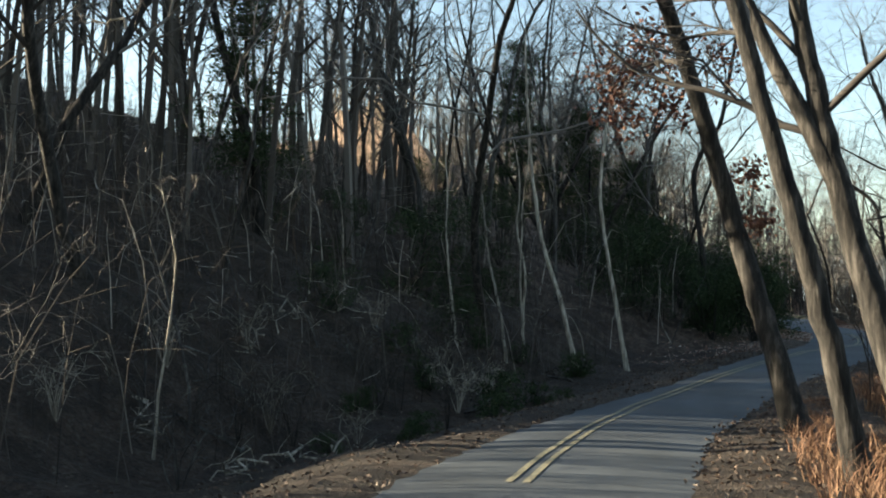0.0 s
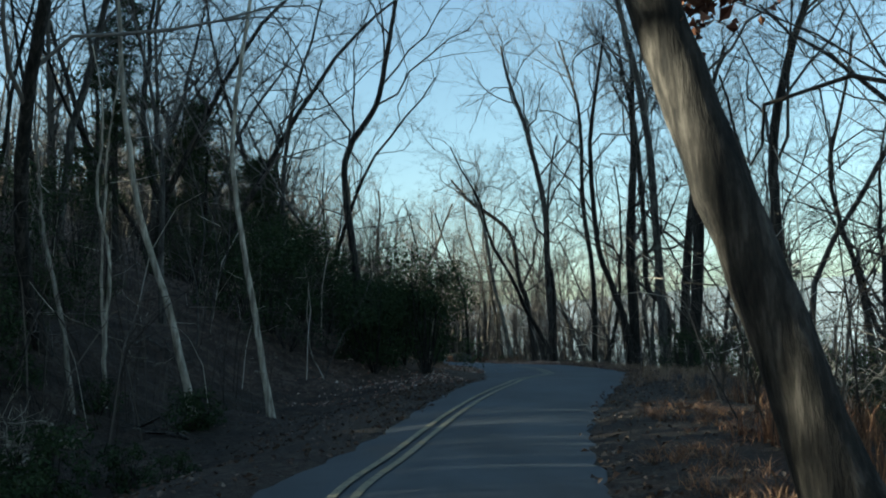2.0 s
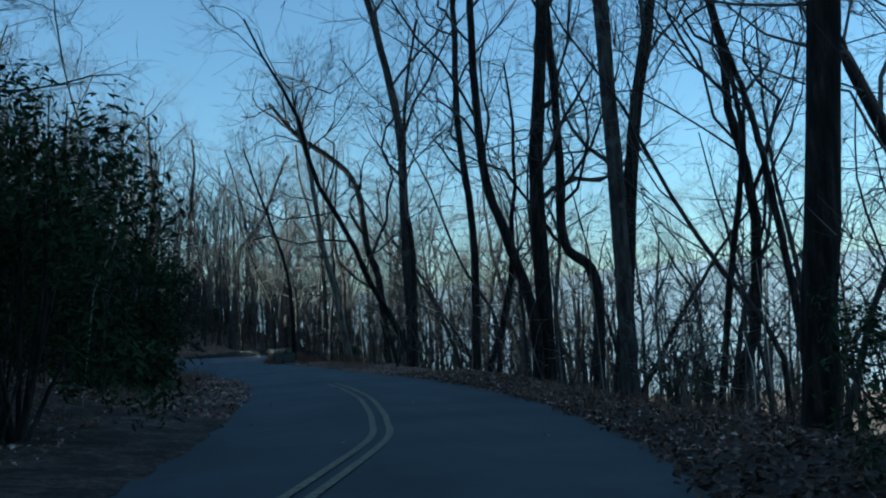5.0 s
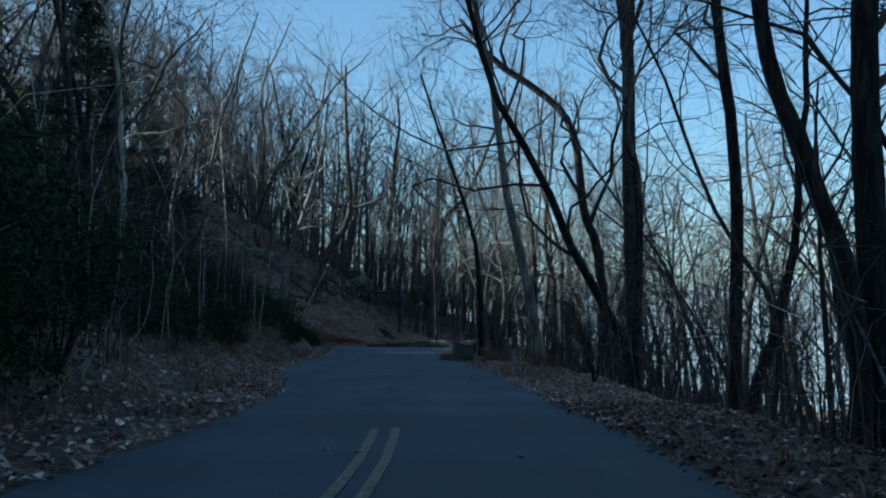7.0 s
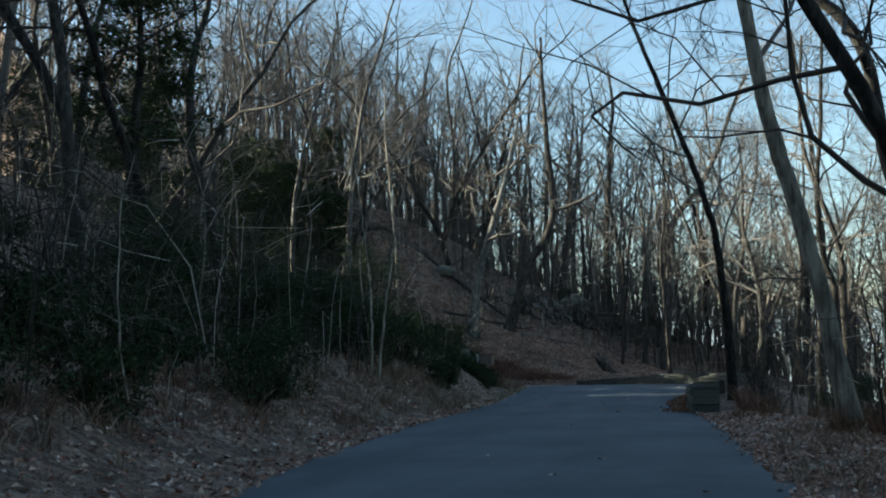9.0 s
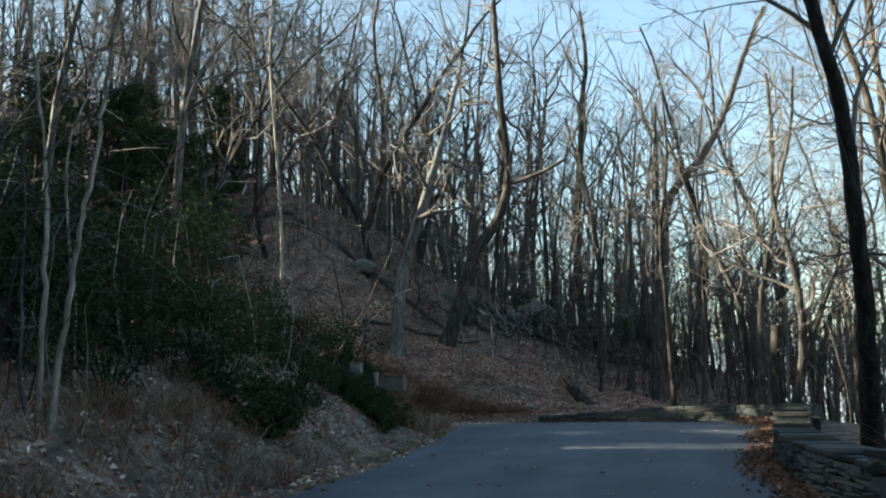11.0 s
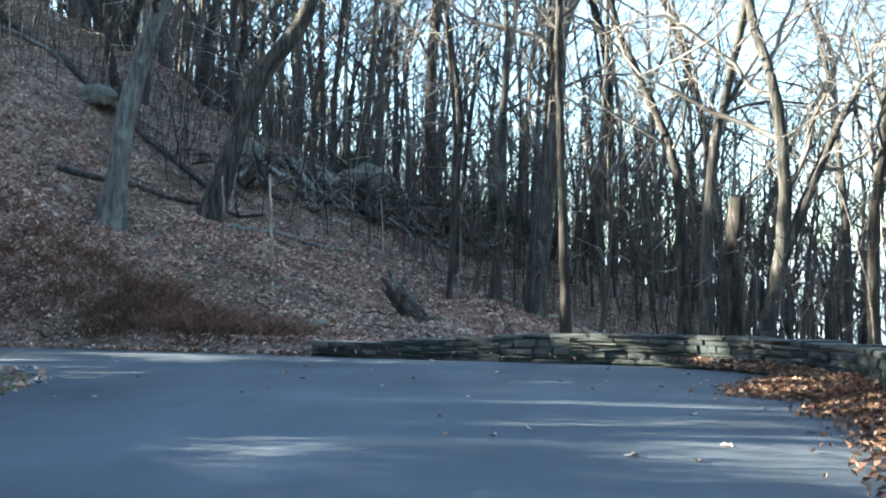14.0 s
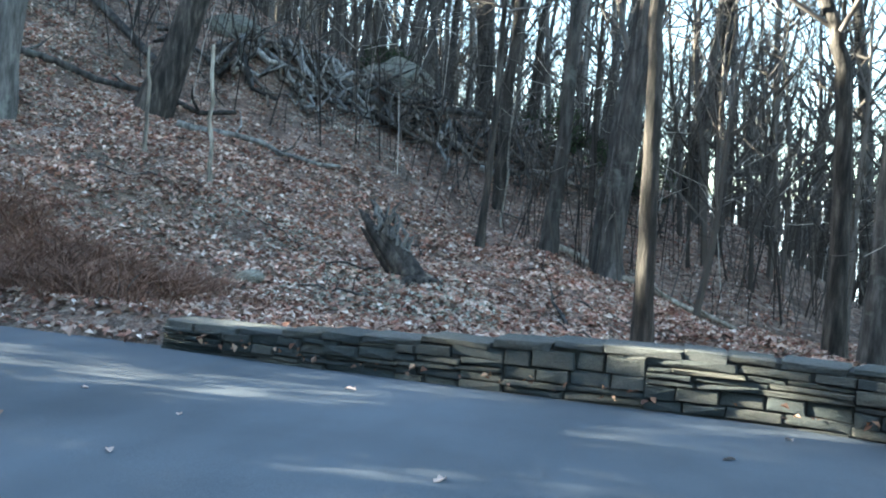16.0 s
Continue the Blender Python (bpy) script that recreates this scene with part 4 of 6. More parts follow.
bent_tree("dead_sapling", 134, [(-6.21, 132.98, 3.46), (-6.22, 132.98, 4.83), (-6.26, 132.97, 5.84)], 0.040, BARK_PALE, "bare white pole of a dead sapling on the slope", 0.0, end=0.6, levels=2, count=(2, 0), ratio=(0.12, 0.3, 0.3, 0.3))
bent_tree("roadside_tree", 135, [(0.63, 137.69, 2.40), (0.81, 137.72, 5.32), (0.82, 137.73, 8.07)], 0.167, BARK_GREY, "tall bare tree with dark bark beside the road", 8.0, levels=4, count=(10, 7, 6), start=(0.45, 0.22, 0.2, 0.2), ratio=(0.26, 0.5, 0.5, 0.5))
bent_tree("roadside_tree", 136, [(2.75, 128.40, 1.87), (2.67, 128.38, 3.81), (2.60, 128.37, 5.77)], 0.118, BARK_BROWN, "slim straight tree close behind the stone wall", 8.0, levels=4, count=(10, 7, 6), start=(0.45, 0.22, 0.2, 0.2), ratio=(0.26, 0.5, 0.5, 0.5))
bent_tree("roadside_tree", 137, [(1.78, 137.99, 3.42), (2.03, 138.04, 6.15), (2.22, 138.08, 8.20)], 0.252, BARK_GREY, "thick grey-brown tree on the leafy slope", 8.0, levels=4, count=(11, 8, 7), start=(0.35, 0.22, 0.2, 0.2))
bent_tree("roadside_tree", 138, [(-0.88, 140.38, 4.18), (-0.87, 140.38, 6.64), (-0.77, 140.41, 8.69)], 0.177, BARK_BROWN, "tall bare tree with dark bark beside the road", 8.0, levels=4, count=(10, 7, 6), start=(0.45, 0.22, 0.2, 0.2), ratio=(0.26, 0.5, 0.5, 0.5))
bent_tree("roadside_tree", 139, [(-0.60, 136.36, 2.79), (-0.51, 136.38, 4.73), (-0.47, 136.38, 7.01)], 0.080, BARK_BROWN, "tall bare tree with dark bark beside the road", 8.0, levels=4, count=(10, 7, 6), start=(0.45, 0.22, 0.2, 0.2), ratio=(0.26, 0.5, 0.5, 0.5))
bent_tree("roadside_tree", 140, [(7.15, 130.80, 1.82), (7.49, 130.81, 3.42), (7.61, 130.81, 5.40), (7.43, 130.81, 7.36)], 0.207, BARK_GREY, "grey tree forking into a V behind the stone wall", 8.0, levels=5, count=(8, 6, 4, 2), start=(0.4, 0.2, 0.2, 0.2), thin=(0.55, 0.5, 0.55, 0.6), bend=1.7, fork=[(7.57, 130.81, 3.72), (8.25, 130.83, 5.44), (8.76, 130.84, 6.66), (9.20, 130.86, 7.48)])
bent_tree("snag", 141, [(6.65, 131.69, 1.73), (6.60, 131.69, 3.39), (6.74, 131.70, 5.16)], 0.248, BARK_BROWN, "broken dead trunk standing behind the stone wall", 0.0, end=0.8, levels=2, count=(3, 0), ratio=(0.16, 0.3, 0.3, 0.3), thin=(0.5, 0.5, 0.5, 0.5))
bent_tree("roadside_tree", 142, [(6.11, 132.45, 1.65), (6.15, 132.45, 4.46), (6.33, 132.46, 6.64), (6.59, 132.46, 7.74)], 0.162, BARK_GREY, "tall bare tree with dark bark beside the road", 8.0, levels=4, count=(11, 8, 7), start=(0.35, 0.22, 0.2, 0.2))
bent_tree("roadside_tree", 143, [(5.76, 133.44, 1.73), (5.64, 133.44, 4.51), (5.48, 133.43, 6.21), (5.13, 133.42, 7.21)], 0.159, BARK_BROWN, "tall bare tree with dark bark beside the road", 8.0, levels=4, count=(11, 8, 7), start=(0.35, 0.22, 0.2, 0.2))
bent_tree("roadside_tree", 144, [(9.45, 130.54, 1.60), (9.46, 130.54, 4.51), (9.70, 130.55, 6.46)], 0.164, BARK_BROWN, "tall bare tree with dark bark beside the road", 8.0, levels=4, count=(11, 8, 7), start=(0.35, 0.22, 0.2, 0.2))
bent_tree("roadside_tree", 145, [(5.95, 107.1, 1.1), (5.9, 106.5, 3.0), (5.78, 105.9, 5.0), (5.5, 105.4, 7.0)], 0.16, BARK_DARK, "tall bare tree with dark bark beside the road", 8.0, levels=5, count=(11, 8, 5, 4), start=(0.35, 0.22, 0.2, 0.2))
bent_tree("roadside_tree", 147, [(1.99, 137.79, 3.55), (2.41, 137.84, 8.33), (2.74, 137.88, 11.63), (4.48, 138.07, 13.86)], 0.302, BARK_GREY, "tall bare tree with dark bark beside the road", 8.0, levels=5, count=(11, 8, 5, 4), start=(0.35, 0.22, 0.2, 0.2))
bent_tree("roadside_tree", 148, [(-2.16, 144.37, 6.85), (-2.31, 144.36, 10.73), (-1.95, 144.40, 15.97)], 0.281, BARK_BROWN, "tall bare tree with dark bark beside the road", 8.0, levels=4, count=(11, 8, 7), start=(0.35, 0.22, 0.2, 0.2))

bent_tree("roadside_tree", 160, [(9.34, 122.2, 2.31), (9.35, 121.82, 5.41), (9.29, 121.55, 7.52), (8.92, 121.16, 10.49)], 0.2, BARK_BROWN, "dark bare tree on the falling slope behind the wall", 8.0, levels=4, count=(11, 8, 7), start=(0.3, 0.2, 0.2, 0.2), bend=1.5)
bent_tree("roadside_tree", 161, [(10.5, 121.23, 2.56), (10.48, 120.86, 5.54), (10.1, 120.64, 7.16), (9.94, 120.31, 9.73)], 0.19, BARK_BROWN, "dark bare tree on the falling slope behind the wall", 8.0, levels=4, count=(11, 8, 7), start=(0.3, 0.2, 0.2, 0.2), bend=1.5)
bent_tree("roadside_tree", 162, [(10.29, 128.58, 2.93), (10.58, 128.31, 5.98), (10.78, 128.04, 9.03), (10.47, 127.72, 12.09)], 0.17, BARK_BROWN, "dark bare tree on the falling slope behind the wall", 8.0, levels=4, count=(11, 8, 7), start=(0.3, 0.2, 0.2, 0.2), bend=1.5)
bent_tree("roadside_tree", 163, [(11.33, 125.65, 2.84), (11.29, 125.38, 5.59), (11.23, 125.16, 7.88), (10.42, 124.82, 10.78)], 0.2, BARK_BROWN, "dark bare tree on the falling slope behind the wall", 8.0, levels=4, count=(11, 8, 7), start=(0.3, 0.2, 0.2, 0.2), bend=1.5)


# ---------------------------------------------------------------- leaves, shrubs and grass
def leaf_sheets(rng, places, ups, size, fold=0.25, slim=0.6):
    """Small folded leaves at places; ups: the way each one faces."""
    n = len(places)
    ax = np.cross(ups, rng.normal(0, 1, (n, 3)))
    ax /= np.linalg.norm(ax, axis=1)[:, None] + 1e-9
    ay = np.cross(ups, ax)
    s = size * rng.uniform(0.6, 1.3, (n, 1))
    lift = ups * s * fold
    a, b = places - ax * s * 0.5, places + ax * s * 0.5
    c, d = places + ay * s * 0.5 * slim + lift, places - ay * s * 0.5 * slim + lift * rng.uniform(0.2, 1.2, (n, 1))
    v = np.stack([a, c, b, d], 1).reshape(-1, 3)
    i = 4 * np.arange(n)
    f = np.concatenate([np.stack([i, i + 1, i + 2], 1), np.stack([i, i + 2, i + 3], 1)])
    return v.tolist(), f.tolist()


def make_shrub(name, seed, at, wide, tall, leaves, size, label, group):
    rng = np.random.default_rng(seed)
    shrub = holder(name, at, label, "shrub", group)
    t, spots, ups = Tubes(), [], []
    for _ in range(9):
        a, e = rng.uniform(0, 6.28), rng.uniform(0.15, 1.0)
        tip = np.array((math.cos(a) * wide * 0.45 * e, math.sin(a) * wide * 0.45 * e, tall * rng.uniform(0.55, 0.92)))
        mid = tip * 0.5 + np.array((math.cos(a) * 0.15, math.sin(a) * 0.15, rng.uniform(-0.1, 0.2)))
        t.add([(0, 0, -0.15), mid * 0.5, mid, tip], (0.035, 0.028, 0.02, 0.008), 4)
    clumps = []
    for _ in range(26):
        a, rr, h = rng.uniform(0, 6.28), math.sqrt(rng.random()), rng.random()
        shape = math.sqrt(max(0.05, 1 - (h * 1.05 - 0.3) ** 2))
        clumps.append((np.array((math.cos(a) * rr * wide * 0.5 * shape, math.sin(a) * rr * wide * 0.5 * shape, 0.12 * tall + h * tall * 0.88)), rng.uniform(0.18, 0.34) * wide * 0.5))
    for c, r in clumps:
        k = leaves // len(clumps)
        d = rng.normal(0, 1, (k, 3))
        d /= np.linalg.norm(d, axis=1)[:, None]
        spots.append(c + d * r * rng.uniform(0.55, 1.1, (k, 1)))
        u = d + np.array((0, 0, 0.7)) + rng.normal(0, 0.4, (k, 3))
        ups.append(u / np.linalg.norm(u, axis=1)[:, None])
    v, f = leaf_sheets(rng, np.concatenate(spots), np.concatenate(ups), size, 0.12, 0.36)
    t.make("woody_base", BARK_DARK, shrub)
    mesh_object("foliage", v, f, EVERGREEN, shrub)
    return shrub


# gaps in the evergreens through which the low sun reaches the bend: a place on road or wall, and how wide
SUN_GAPS = [((3.5, 125.2, 1.85), 0.24), ((5.0, 124.6, 1.85), 0.28), ((2.5, 111.6, 1.32), 0.06), ((4.8, 111.0, 1.75), 0.12), ((3.0, 115.1, 1.45), 0.10),
            ((2.5, 120.3, 1.53), 0.10), ((5.3, 119.7, 1.75), 0.16), ((2.5, 123.6, 1.53), 0.08), ((1.5, 121.6, 1.53), 0.08), ((6.1, 121.0, 1.85), 0.12)]


def in_sun_gap(points, reach=0.0):
    """Whether points lie in one of the gaps."""
    hit = np.zeros(len(points), bool)
    way = np.array(SUN_TOWARDS)
    for at, wide in SUN_GAPS:
        d = points - np.array(at)
        off = d - (d @ way)[:, None] * way
        hit |= np.linalg.norm(off, axis=1) < wide + reach
    return hit


def make_bramble(seed, at, wide, tall, mat):
    """A leafless thicket plant: arching canes that fork into fine twigs."""
    rng = np.random.default_rng(seed)
    t = Tubes()
    for _ in range(9):
        a, out = rng.uniform(0, 6.28), rng.uniform(0.25, 0.6) * wide
        way = np.array((math.cos(a), math.sin(a), 0.0))
        h = tall * rng.uniform(0.6, 1.05)
        cane = np.array([(0, 0, -0.1), way * out * 0.2 + (0, 0, h * 0.45), way * out * 0.6 + (0, 0, h * 0.85), way * out * 1.1 + (0, 0, h * rng.uniform(0.7, 1.0))])
        cane[1:] += rng.normal(0, 0.07, (3, 3))
        line = spline(cane, 3)
        r = rng.uniform(0.010, 0.020)
        t.add(line, r * np.linspace(1, 0.3, len(line)), 4)
        for _ in range(7):
            k = rng.integers(3, len(line))
            d = rng.normal(0, 1, 3) + way * 0.6 + (0, 0, 0.5)
            d /= np.linalg.norm(d)
            ln = rng.uniform(0.25, 0.7) * tall * 0.5
            m = line[k] + d * ln * 0.5 + rng.normal(0, 0.05, 3)
            tip = line[k] + d * ln + rng.normal(0, 0.08, 3)
            t.add([line[k], m, tip], (r * 0.5, r * 0.4, 0.003), 3)
            t.add([m, m + (d + rng.normal(0, 0.7, 3)) * ln * 0.4], (r * 0.35, 0.003), 3)
    plant = holder("bare_bramble", at, "arching leafless bramble on the roadside slope", "shrub", "leafless brambles")
    t.make("crown", mat, plant)
    return plant


def plant_brambles():
    rng = np.random.default_rng(71)
    kinds = [make_bramble(72 + k, (24.0 + 3 * k, -36.0, float(ground_z(24.0 + 3 * k, -36.0))), wd, tl, mt) for k, (wd, tl, mt) in enumerate([(1.8, 1.6, BARK_PALE), (2.4, 1.9, BARK_GREY), (1.6, 1.3, BARK_GREY), (2.0, 2.2, BARK_BROWN)])]
    for x, y, rx, ry, n in ((-12.5, 19, 2.0, 4, 9), (-13, 26, 3.0, 6, 12), (-9.5, 33, 1.5, 7, 8), (-3.2, 80, 1.2, 5, 7), (-4.6, 94, 1.2, 7, 8), (6.5, 31, 1.5, 5, 6), (9.8, 62, 0.8, 7, 4), (9.3, 84, 0.8, 8, 5), (6.9, 105, 0.5, 4, 7)):
        for _ in range(n):
            px, py = x + rng.uniform(-1, 1) * rx, y + rng.uniform(-1, 1) * ry
            if float(edge_gap(np.array(px), np.array(py))[0]) > 1.5:
                place(kinds[rng.integers(4)], px, py, rng.uniform(0, 6.28), rng.uniform(0.6, 1.1), 0.03)


plant_brambles()

SHRUB_GROUP = "evergreen laurel thicket"
SHRUB_LABEL = "dark evergreen laurel shrub on the roadside bank"
SHRUB_SIZES = [(3.2, 2.4), (2.6, 3.2), (4.0, 2.8), (1.8, 1.3), (3.6, 4.2)]
SHRUBS = [make_shrub("laurel_shrub", 60 + i, (20.0 + 4 * i, -30.0, float(ground_z(20.0 + 4 * i, -30.0))), w, h, int(n * 1.7), 0.14, SHRUB_LABEL, SHRUB_GROUP) for i, (w, h, n) in enumerate([(3.2, 2.4, 1250), (2.6, 3.2, 1250), (4.0, 2.8, 1500), (1.8, 1.3, 750), (3.6, 4.2, 1700)])]


def plant_shrubs():
    rng = np.random.default_rng(21)
    # thickets: middle, reach, number, tallest kind, scale
    for x, y, rx, ry, n, kinds, s in ((-4.2, 56.5, 3.6, 3.2, 18, (0, 1, 2, 4, 4), 1.15), (-0.9, 67.5, 1.0, 4.5, 14, (0, 1, 2), 1.0), (-3.2, 75, 1.6, 5.0, 16, (0, 1, 2, 4), 0.95), (-5.9, 108, 1.4, 3.6, 16, (0, 2, 0), 0.62), (-10.5, 111, 2.5, 4, 18, (1, 2, 4), 0.9), (-5.2, 102, 1.4, 4, 14, (0, 3), 0.7), (-4.0, 84, 1.0, 5, 12, (3, 3), 0.85), (-5.2, 90.5, 1.5, 5, 13, (0, 3), 0.75), (-12, 40, 5.0, 11, 22, (3, 3, 0), 0.8), (-9, 28, 3, 8, 12, (3,), 0.55), (8.5, 40, 2.0, 7, 16, (3, 0, 0), 0.75), (11.5, 46, 2.5, 6, 12, (3, 0, 1), 0.8), (9.5, 33, 2.0, 4, 8, (3, 0), 0.8), (6.8, 31, 1.5, 4, 6, (3,), 0.7), (-3.2, 90, 0.8, 7, 8, (3, 3, 0), 0.7), (-8.5, 63, 4, 5, 12, (1, 2, 4), 1.1), (-3.4, 67, 2.0, 5.0, 16, (1, 2, 4, 4), 1.1),
                                  (-6.8, 82, 2.2, 6, 15, (0, 1, 2, 2), 0.85), (-6.6, 96, 2.0, 6, 18, (0, 3, 2), 0.72), (-8.4, 105, 2.0, 4, 14, (0, 0, 2), 0.78), (-3.7, 108.5, 0.4, 3.6, 11, (3, 3, 0), 0.62), (-4.9, 112.6, 0.8, 1.6, 6, (3,), 0.55), (-4.25, 113.2, 0.35, 0.5, 9, (3,), 0.42), (-3.75, 112.7, 0.45, 1.3, 12, (3,), 0.4), (-3.9, 114.3, 0.35, 0.4, 5, (3,), 0.36), (-4.8, 113.9, 0.5, 0.5, 6, (3,), 0.42), (-5.6, 117.6, 0.5, 0.6, 7, (3,), 0.6), (-6.8, 113, 1.5, 3, 7, (3, 0), 0.7),
                                  (-2.6, 88, 1.2, 7, 6, (3,), 0.8), (-3.4, 144.5, 3.0, 1.0, 5, (3, 0), 0.7), (3, 143.5, 3.5, 1.2, 4, (3,), 0.9), (16, 76, 3.5, 9, 8, (3, 0, 1), 1.0), (9.5, 108, 1.8, 6, 5, (3, 1), 0.8), (-18, 46, 6, 12, 9, (0, 1, 4), 1.1)):
        for _ in range(round(n * 0.75)):
            px, py = x + rng.uniform(-1, 1) * rx, y + rng.uniform(-1, 1) * ry
            if float(edge_gap(np.array(px), np.array(py))[0]) < (0.5 if s < 0.5 else 1.1):
                continue
            kind, turned, grown = kinds[rng.integers(len(kinds))], rng.uniform(0, 6.28), s * rng.uniform(0.75, 1.15)
            wide, tall = SHRUB_SIZES[kind]
            if py > 98 and in_sun_gap(np.array([(px, py, float(ground_z(px, py)) + h * tall * grown) for h in (0.25, 0.6, 0.9)]), 0.22 * wide * grown).any():
                continue
            place(SHRUBS[kind], px, py, turned, grown, 0.1)


plant_shrubs()


def make_pine(seed, at, tall, label):
    rng = np.random.default_rng(seed)
    tree = holder("pine_tree", at, label, "tree")
    t, c = Tubes(), Tubes()
    trunk = np.array([(rng.normal(0, 0.06) * u * 3, rng.normal(0, 0.06) * u * 3, tall * u - 0.2) for u in np.linspace(0, 1, 7)])
    t.add(trunk, np.linspace(0.20, 0.03, 7), 8)
    spots, ups = [], []
    for b in range(46):
        u = 0.22 + 0.76 * b / 46
        at_ = np.array([np.interp(u, np.linspace(0, 1, 7), trunk[:, k]) for k in range(3)])
        a = rng.uniform(0, 6.28)
        ln = (1.15 - u) * rng.uniform(2.0, 3.6)
        d = np.array((math.cos(a), math.sin(a), rng.uniform(-0.12, 0.3)))
        tip = at_ + d * ln
        c.add([at_, at_ + d * ln * 0.5 + np.array((0, 0, 0.1)), tip], (0.035, 0.022, 0.008), 3)
        for _ in range(4):
            m = at_ + d * ln * rng.uniform(0.35, 1.05)
            k = 34
            q = m + rng.normal(0, 1, (k, 3)) * np.array((0.42, 0.42, 0.14))
            spots.append(q)
            w = rng.normal(0, 0.5, (k, 3)) + np.array((0, 0, 1.0))
            ups.append(w / np.linalg.norm(w, axis=1)[:, None])
    t.make("trunk", BARK_DARK, tree)
    c.make("limb_frame", TWIGS, tree)
    spots, ups = np.concatenate(spots), np.concatenate(ups)
    open_ = in_sun_gap(spots + np.array(at))
    v, f = leaf_sheets(rng, spots[~open_], ups[~open_], 0.34, 0.1, 0.2)
    mesh_object("foliage", v, f, EVERGREEN, tree)
    return tree


# pines from (-23, 117.5) on are added, mostly unseen, to shade the bend
for i, (px, py, h) in enumerate([(-13.5, 79.0, 12), (-16.0, 88.0, 13), (-9.5, 71.0, 8), (-15.0, 62.0, 14), (-11.5, 100.0, 11), (-9.0, 78.5, 5.5), (-21.5, 38.0, 12), (-13.2, 119.6, 9), (-15.4, 120.4, 11), (-18.6, 120.2, 12), (-23, 117.5, 15), (-30, 121.5, 16), (-38, 116, 17), (-34, 124.5, 16), (-27, 114.0, 15), (-40, 112.5, 17), (-19, 112.5, 14), (-20.5, 123.2, 13), (-29, 131.5, 15), (-25, 135.5, 14), (-25.5, 139.8, 9), (-27.5, 142.5, 10), (-23.5, 143.5, 9)]):
    make_pine(80 + i, (px, py, float(ground_z(px, py))), h, "dark green pine standing among the bare trees, those west of the bend added for shade")


def oak_leaves():
    """Withered leaves that still hang on the leaning oak, and on a beech behind."""
    rng = np.random.default_rng(31)
    spots, ups = [], []
    base = np.array(OAK.location)
    for cx, cy, cz, r, n in ((-3.2, 22.6, 6.9, 0.75, 420), (-3.1, 22.4, 5.9, 0.55, 240), (-2.0, 22.4, 6.1, 0.6, 260), (-2.4, 22.4, 7.4, 0.7, 300), (-0.45, 22.2, 4.4, 0.35, 150), (-0.3, 22.2, 3.4, 0.32, 150), (-1.0, 22.7, 7.1, 0.5, 140)):
        d = rng.normal(0, 0.55, (n, 3)) * r
        spots.append(np.array((cx, cy, cz)) + d - base)
        w = rng.normal(0, 1, (n, 3))
        ups.append(w / np.linalg.norm(w, axis=1)[:, None])
    v, f = leaf_sheets(rng, np.concatenate(spots), np.concatenate(ups), 0.14, 0.3, 0.6)
    mesh_object("withered_foliage", v, f, RED_LEAVES, OAK, "red-brown withered leaves still hanging")


oak_leaves()


def blades(name, seed, patches, mat, label, category="grass"):
    """Dry grass; patches of (x, y, reach x, reach y, number, height, lean)."""
    rng = np.random.default_rng(seed)
    vs, fs, base = [], [], 0
    for x, y, rx, ry, n, h, lean in patches:
        tufts = rng.uniform(-1, 1, (max(n // 14, 1), 2)) * (rx, ry) + (x, y)
        gap, _ = edge_gap(tufts[:, 0], tufts[:, 1])
        tufts = tufts[gap > 0.12]
        if not len(tufts):
            continue
        zt = ground_z(tufts[:, 0], tufts[:, 1])
        for (tx, ty), tz in zip(tufts, zt):
            k = 14
            th = h * rng.uniform(0.55, 1.2)
            p = np.stack([tx + rng.normal(0, 0.07, k), ty + rng.normal(0, 0.07, k), np.full(k, tz - 0.03)], 1)
            d = np.stack([rng.normal(0, lean, k), rng.normal(0, lean, k), np.ones(k)], 1) * (th * rng.uniform(0.5, 1.1, (k, 1)))
            side = np.stack([np.cos(a := rng.uniform(0, 6.28, k)), np.sin(a), np.zeros(k)], 1) * 0.006 * (1 + h)
            bend_ = d * np.array((1.9, 1.9, 0.0)) * 0.5
            vs.append(np.stack([p - side, p + side, p + d * 0.55 + side * 0.8, p + d * 0.55 - side * 0.8, p + d + bend_], 1).reshape(-1, 3))
            i = base + 5 * np.arange(k)
            fs += np.stack([i, i + 1, i + 2, i + 3], 1).tolist() + np.stack([i + 3, i + 2, i + 4], 1).tolist()
            base += 5 * k
    ob = mesh_object(name, np.concatenate(vs).tolist(), fs, mat)
    return tagged(ob, label, category, kind="stuff")


blades("tall_dry_grass", 41, [(3.3, 25.5, 1.2, 4.0, 1500, 0.75, 0.14), (1.2, 18.5, 0.9, 3.5, 800, 0.5, 0.3), (5.4, 33, 1.6, 3.5, 900, 0.7, 0.2), (4.2, 19, 2.0, 4, 650, 0.65, 0.2), (1.6, 13, 1.2, 3, 1000, 0.6, 0.25), (0.9, 24.0, 0.7, 3.5, 1500, 0.2, 0.55), (2.5, 31.0, 1.0, 3.0, 1200, 0.2, 0.55),
                              (8.1, 93.3, 0.5, 0.5, 420, 0.55, 0.2), (9.0, 96, 1.4, 3.0, 700, 0.5, 0.25), (6.6, 98.0, 0.7, 1.2, 260, 0.3, 0.4)], STRAW, "tall orange-tan dry grass beside the road")
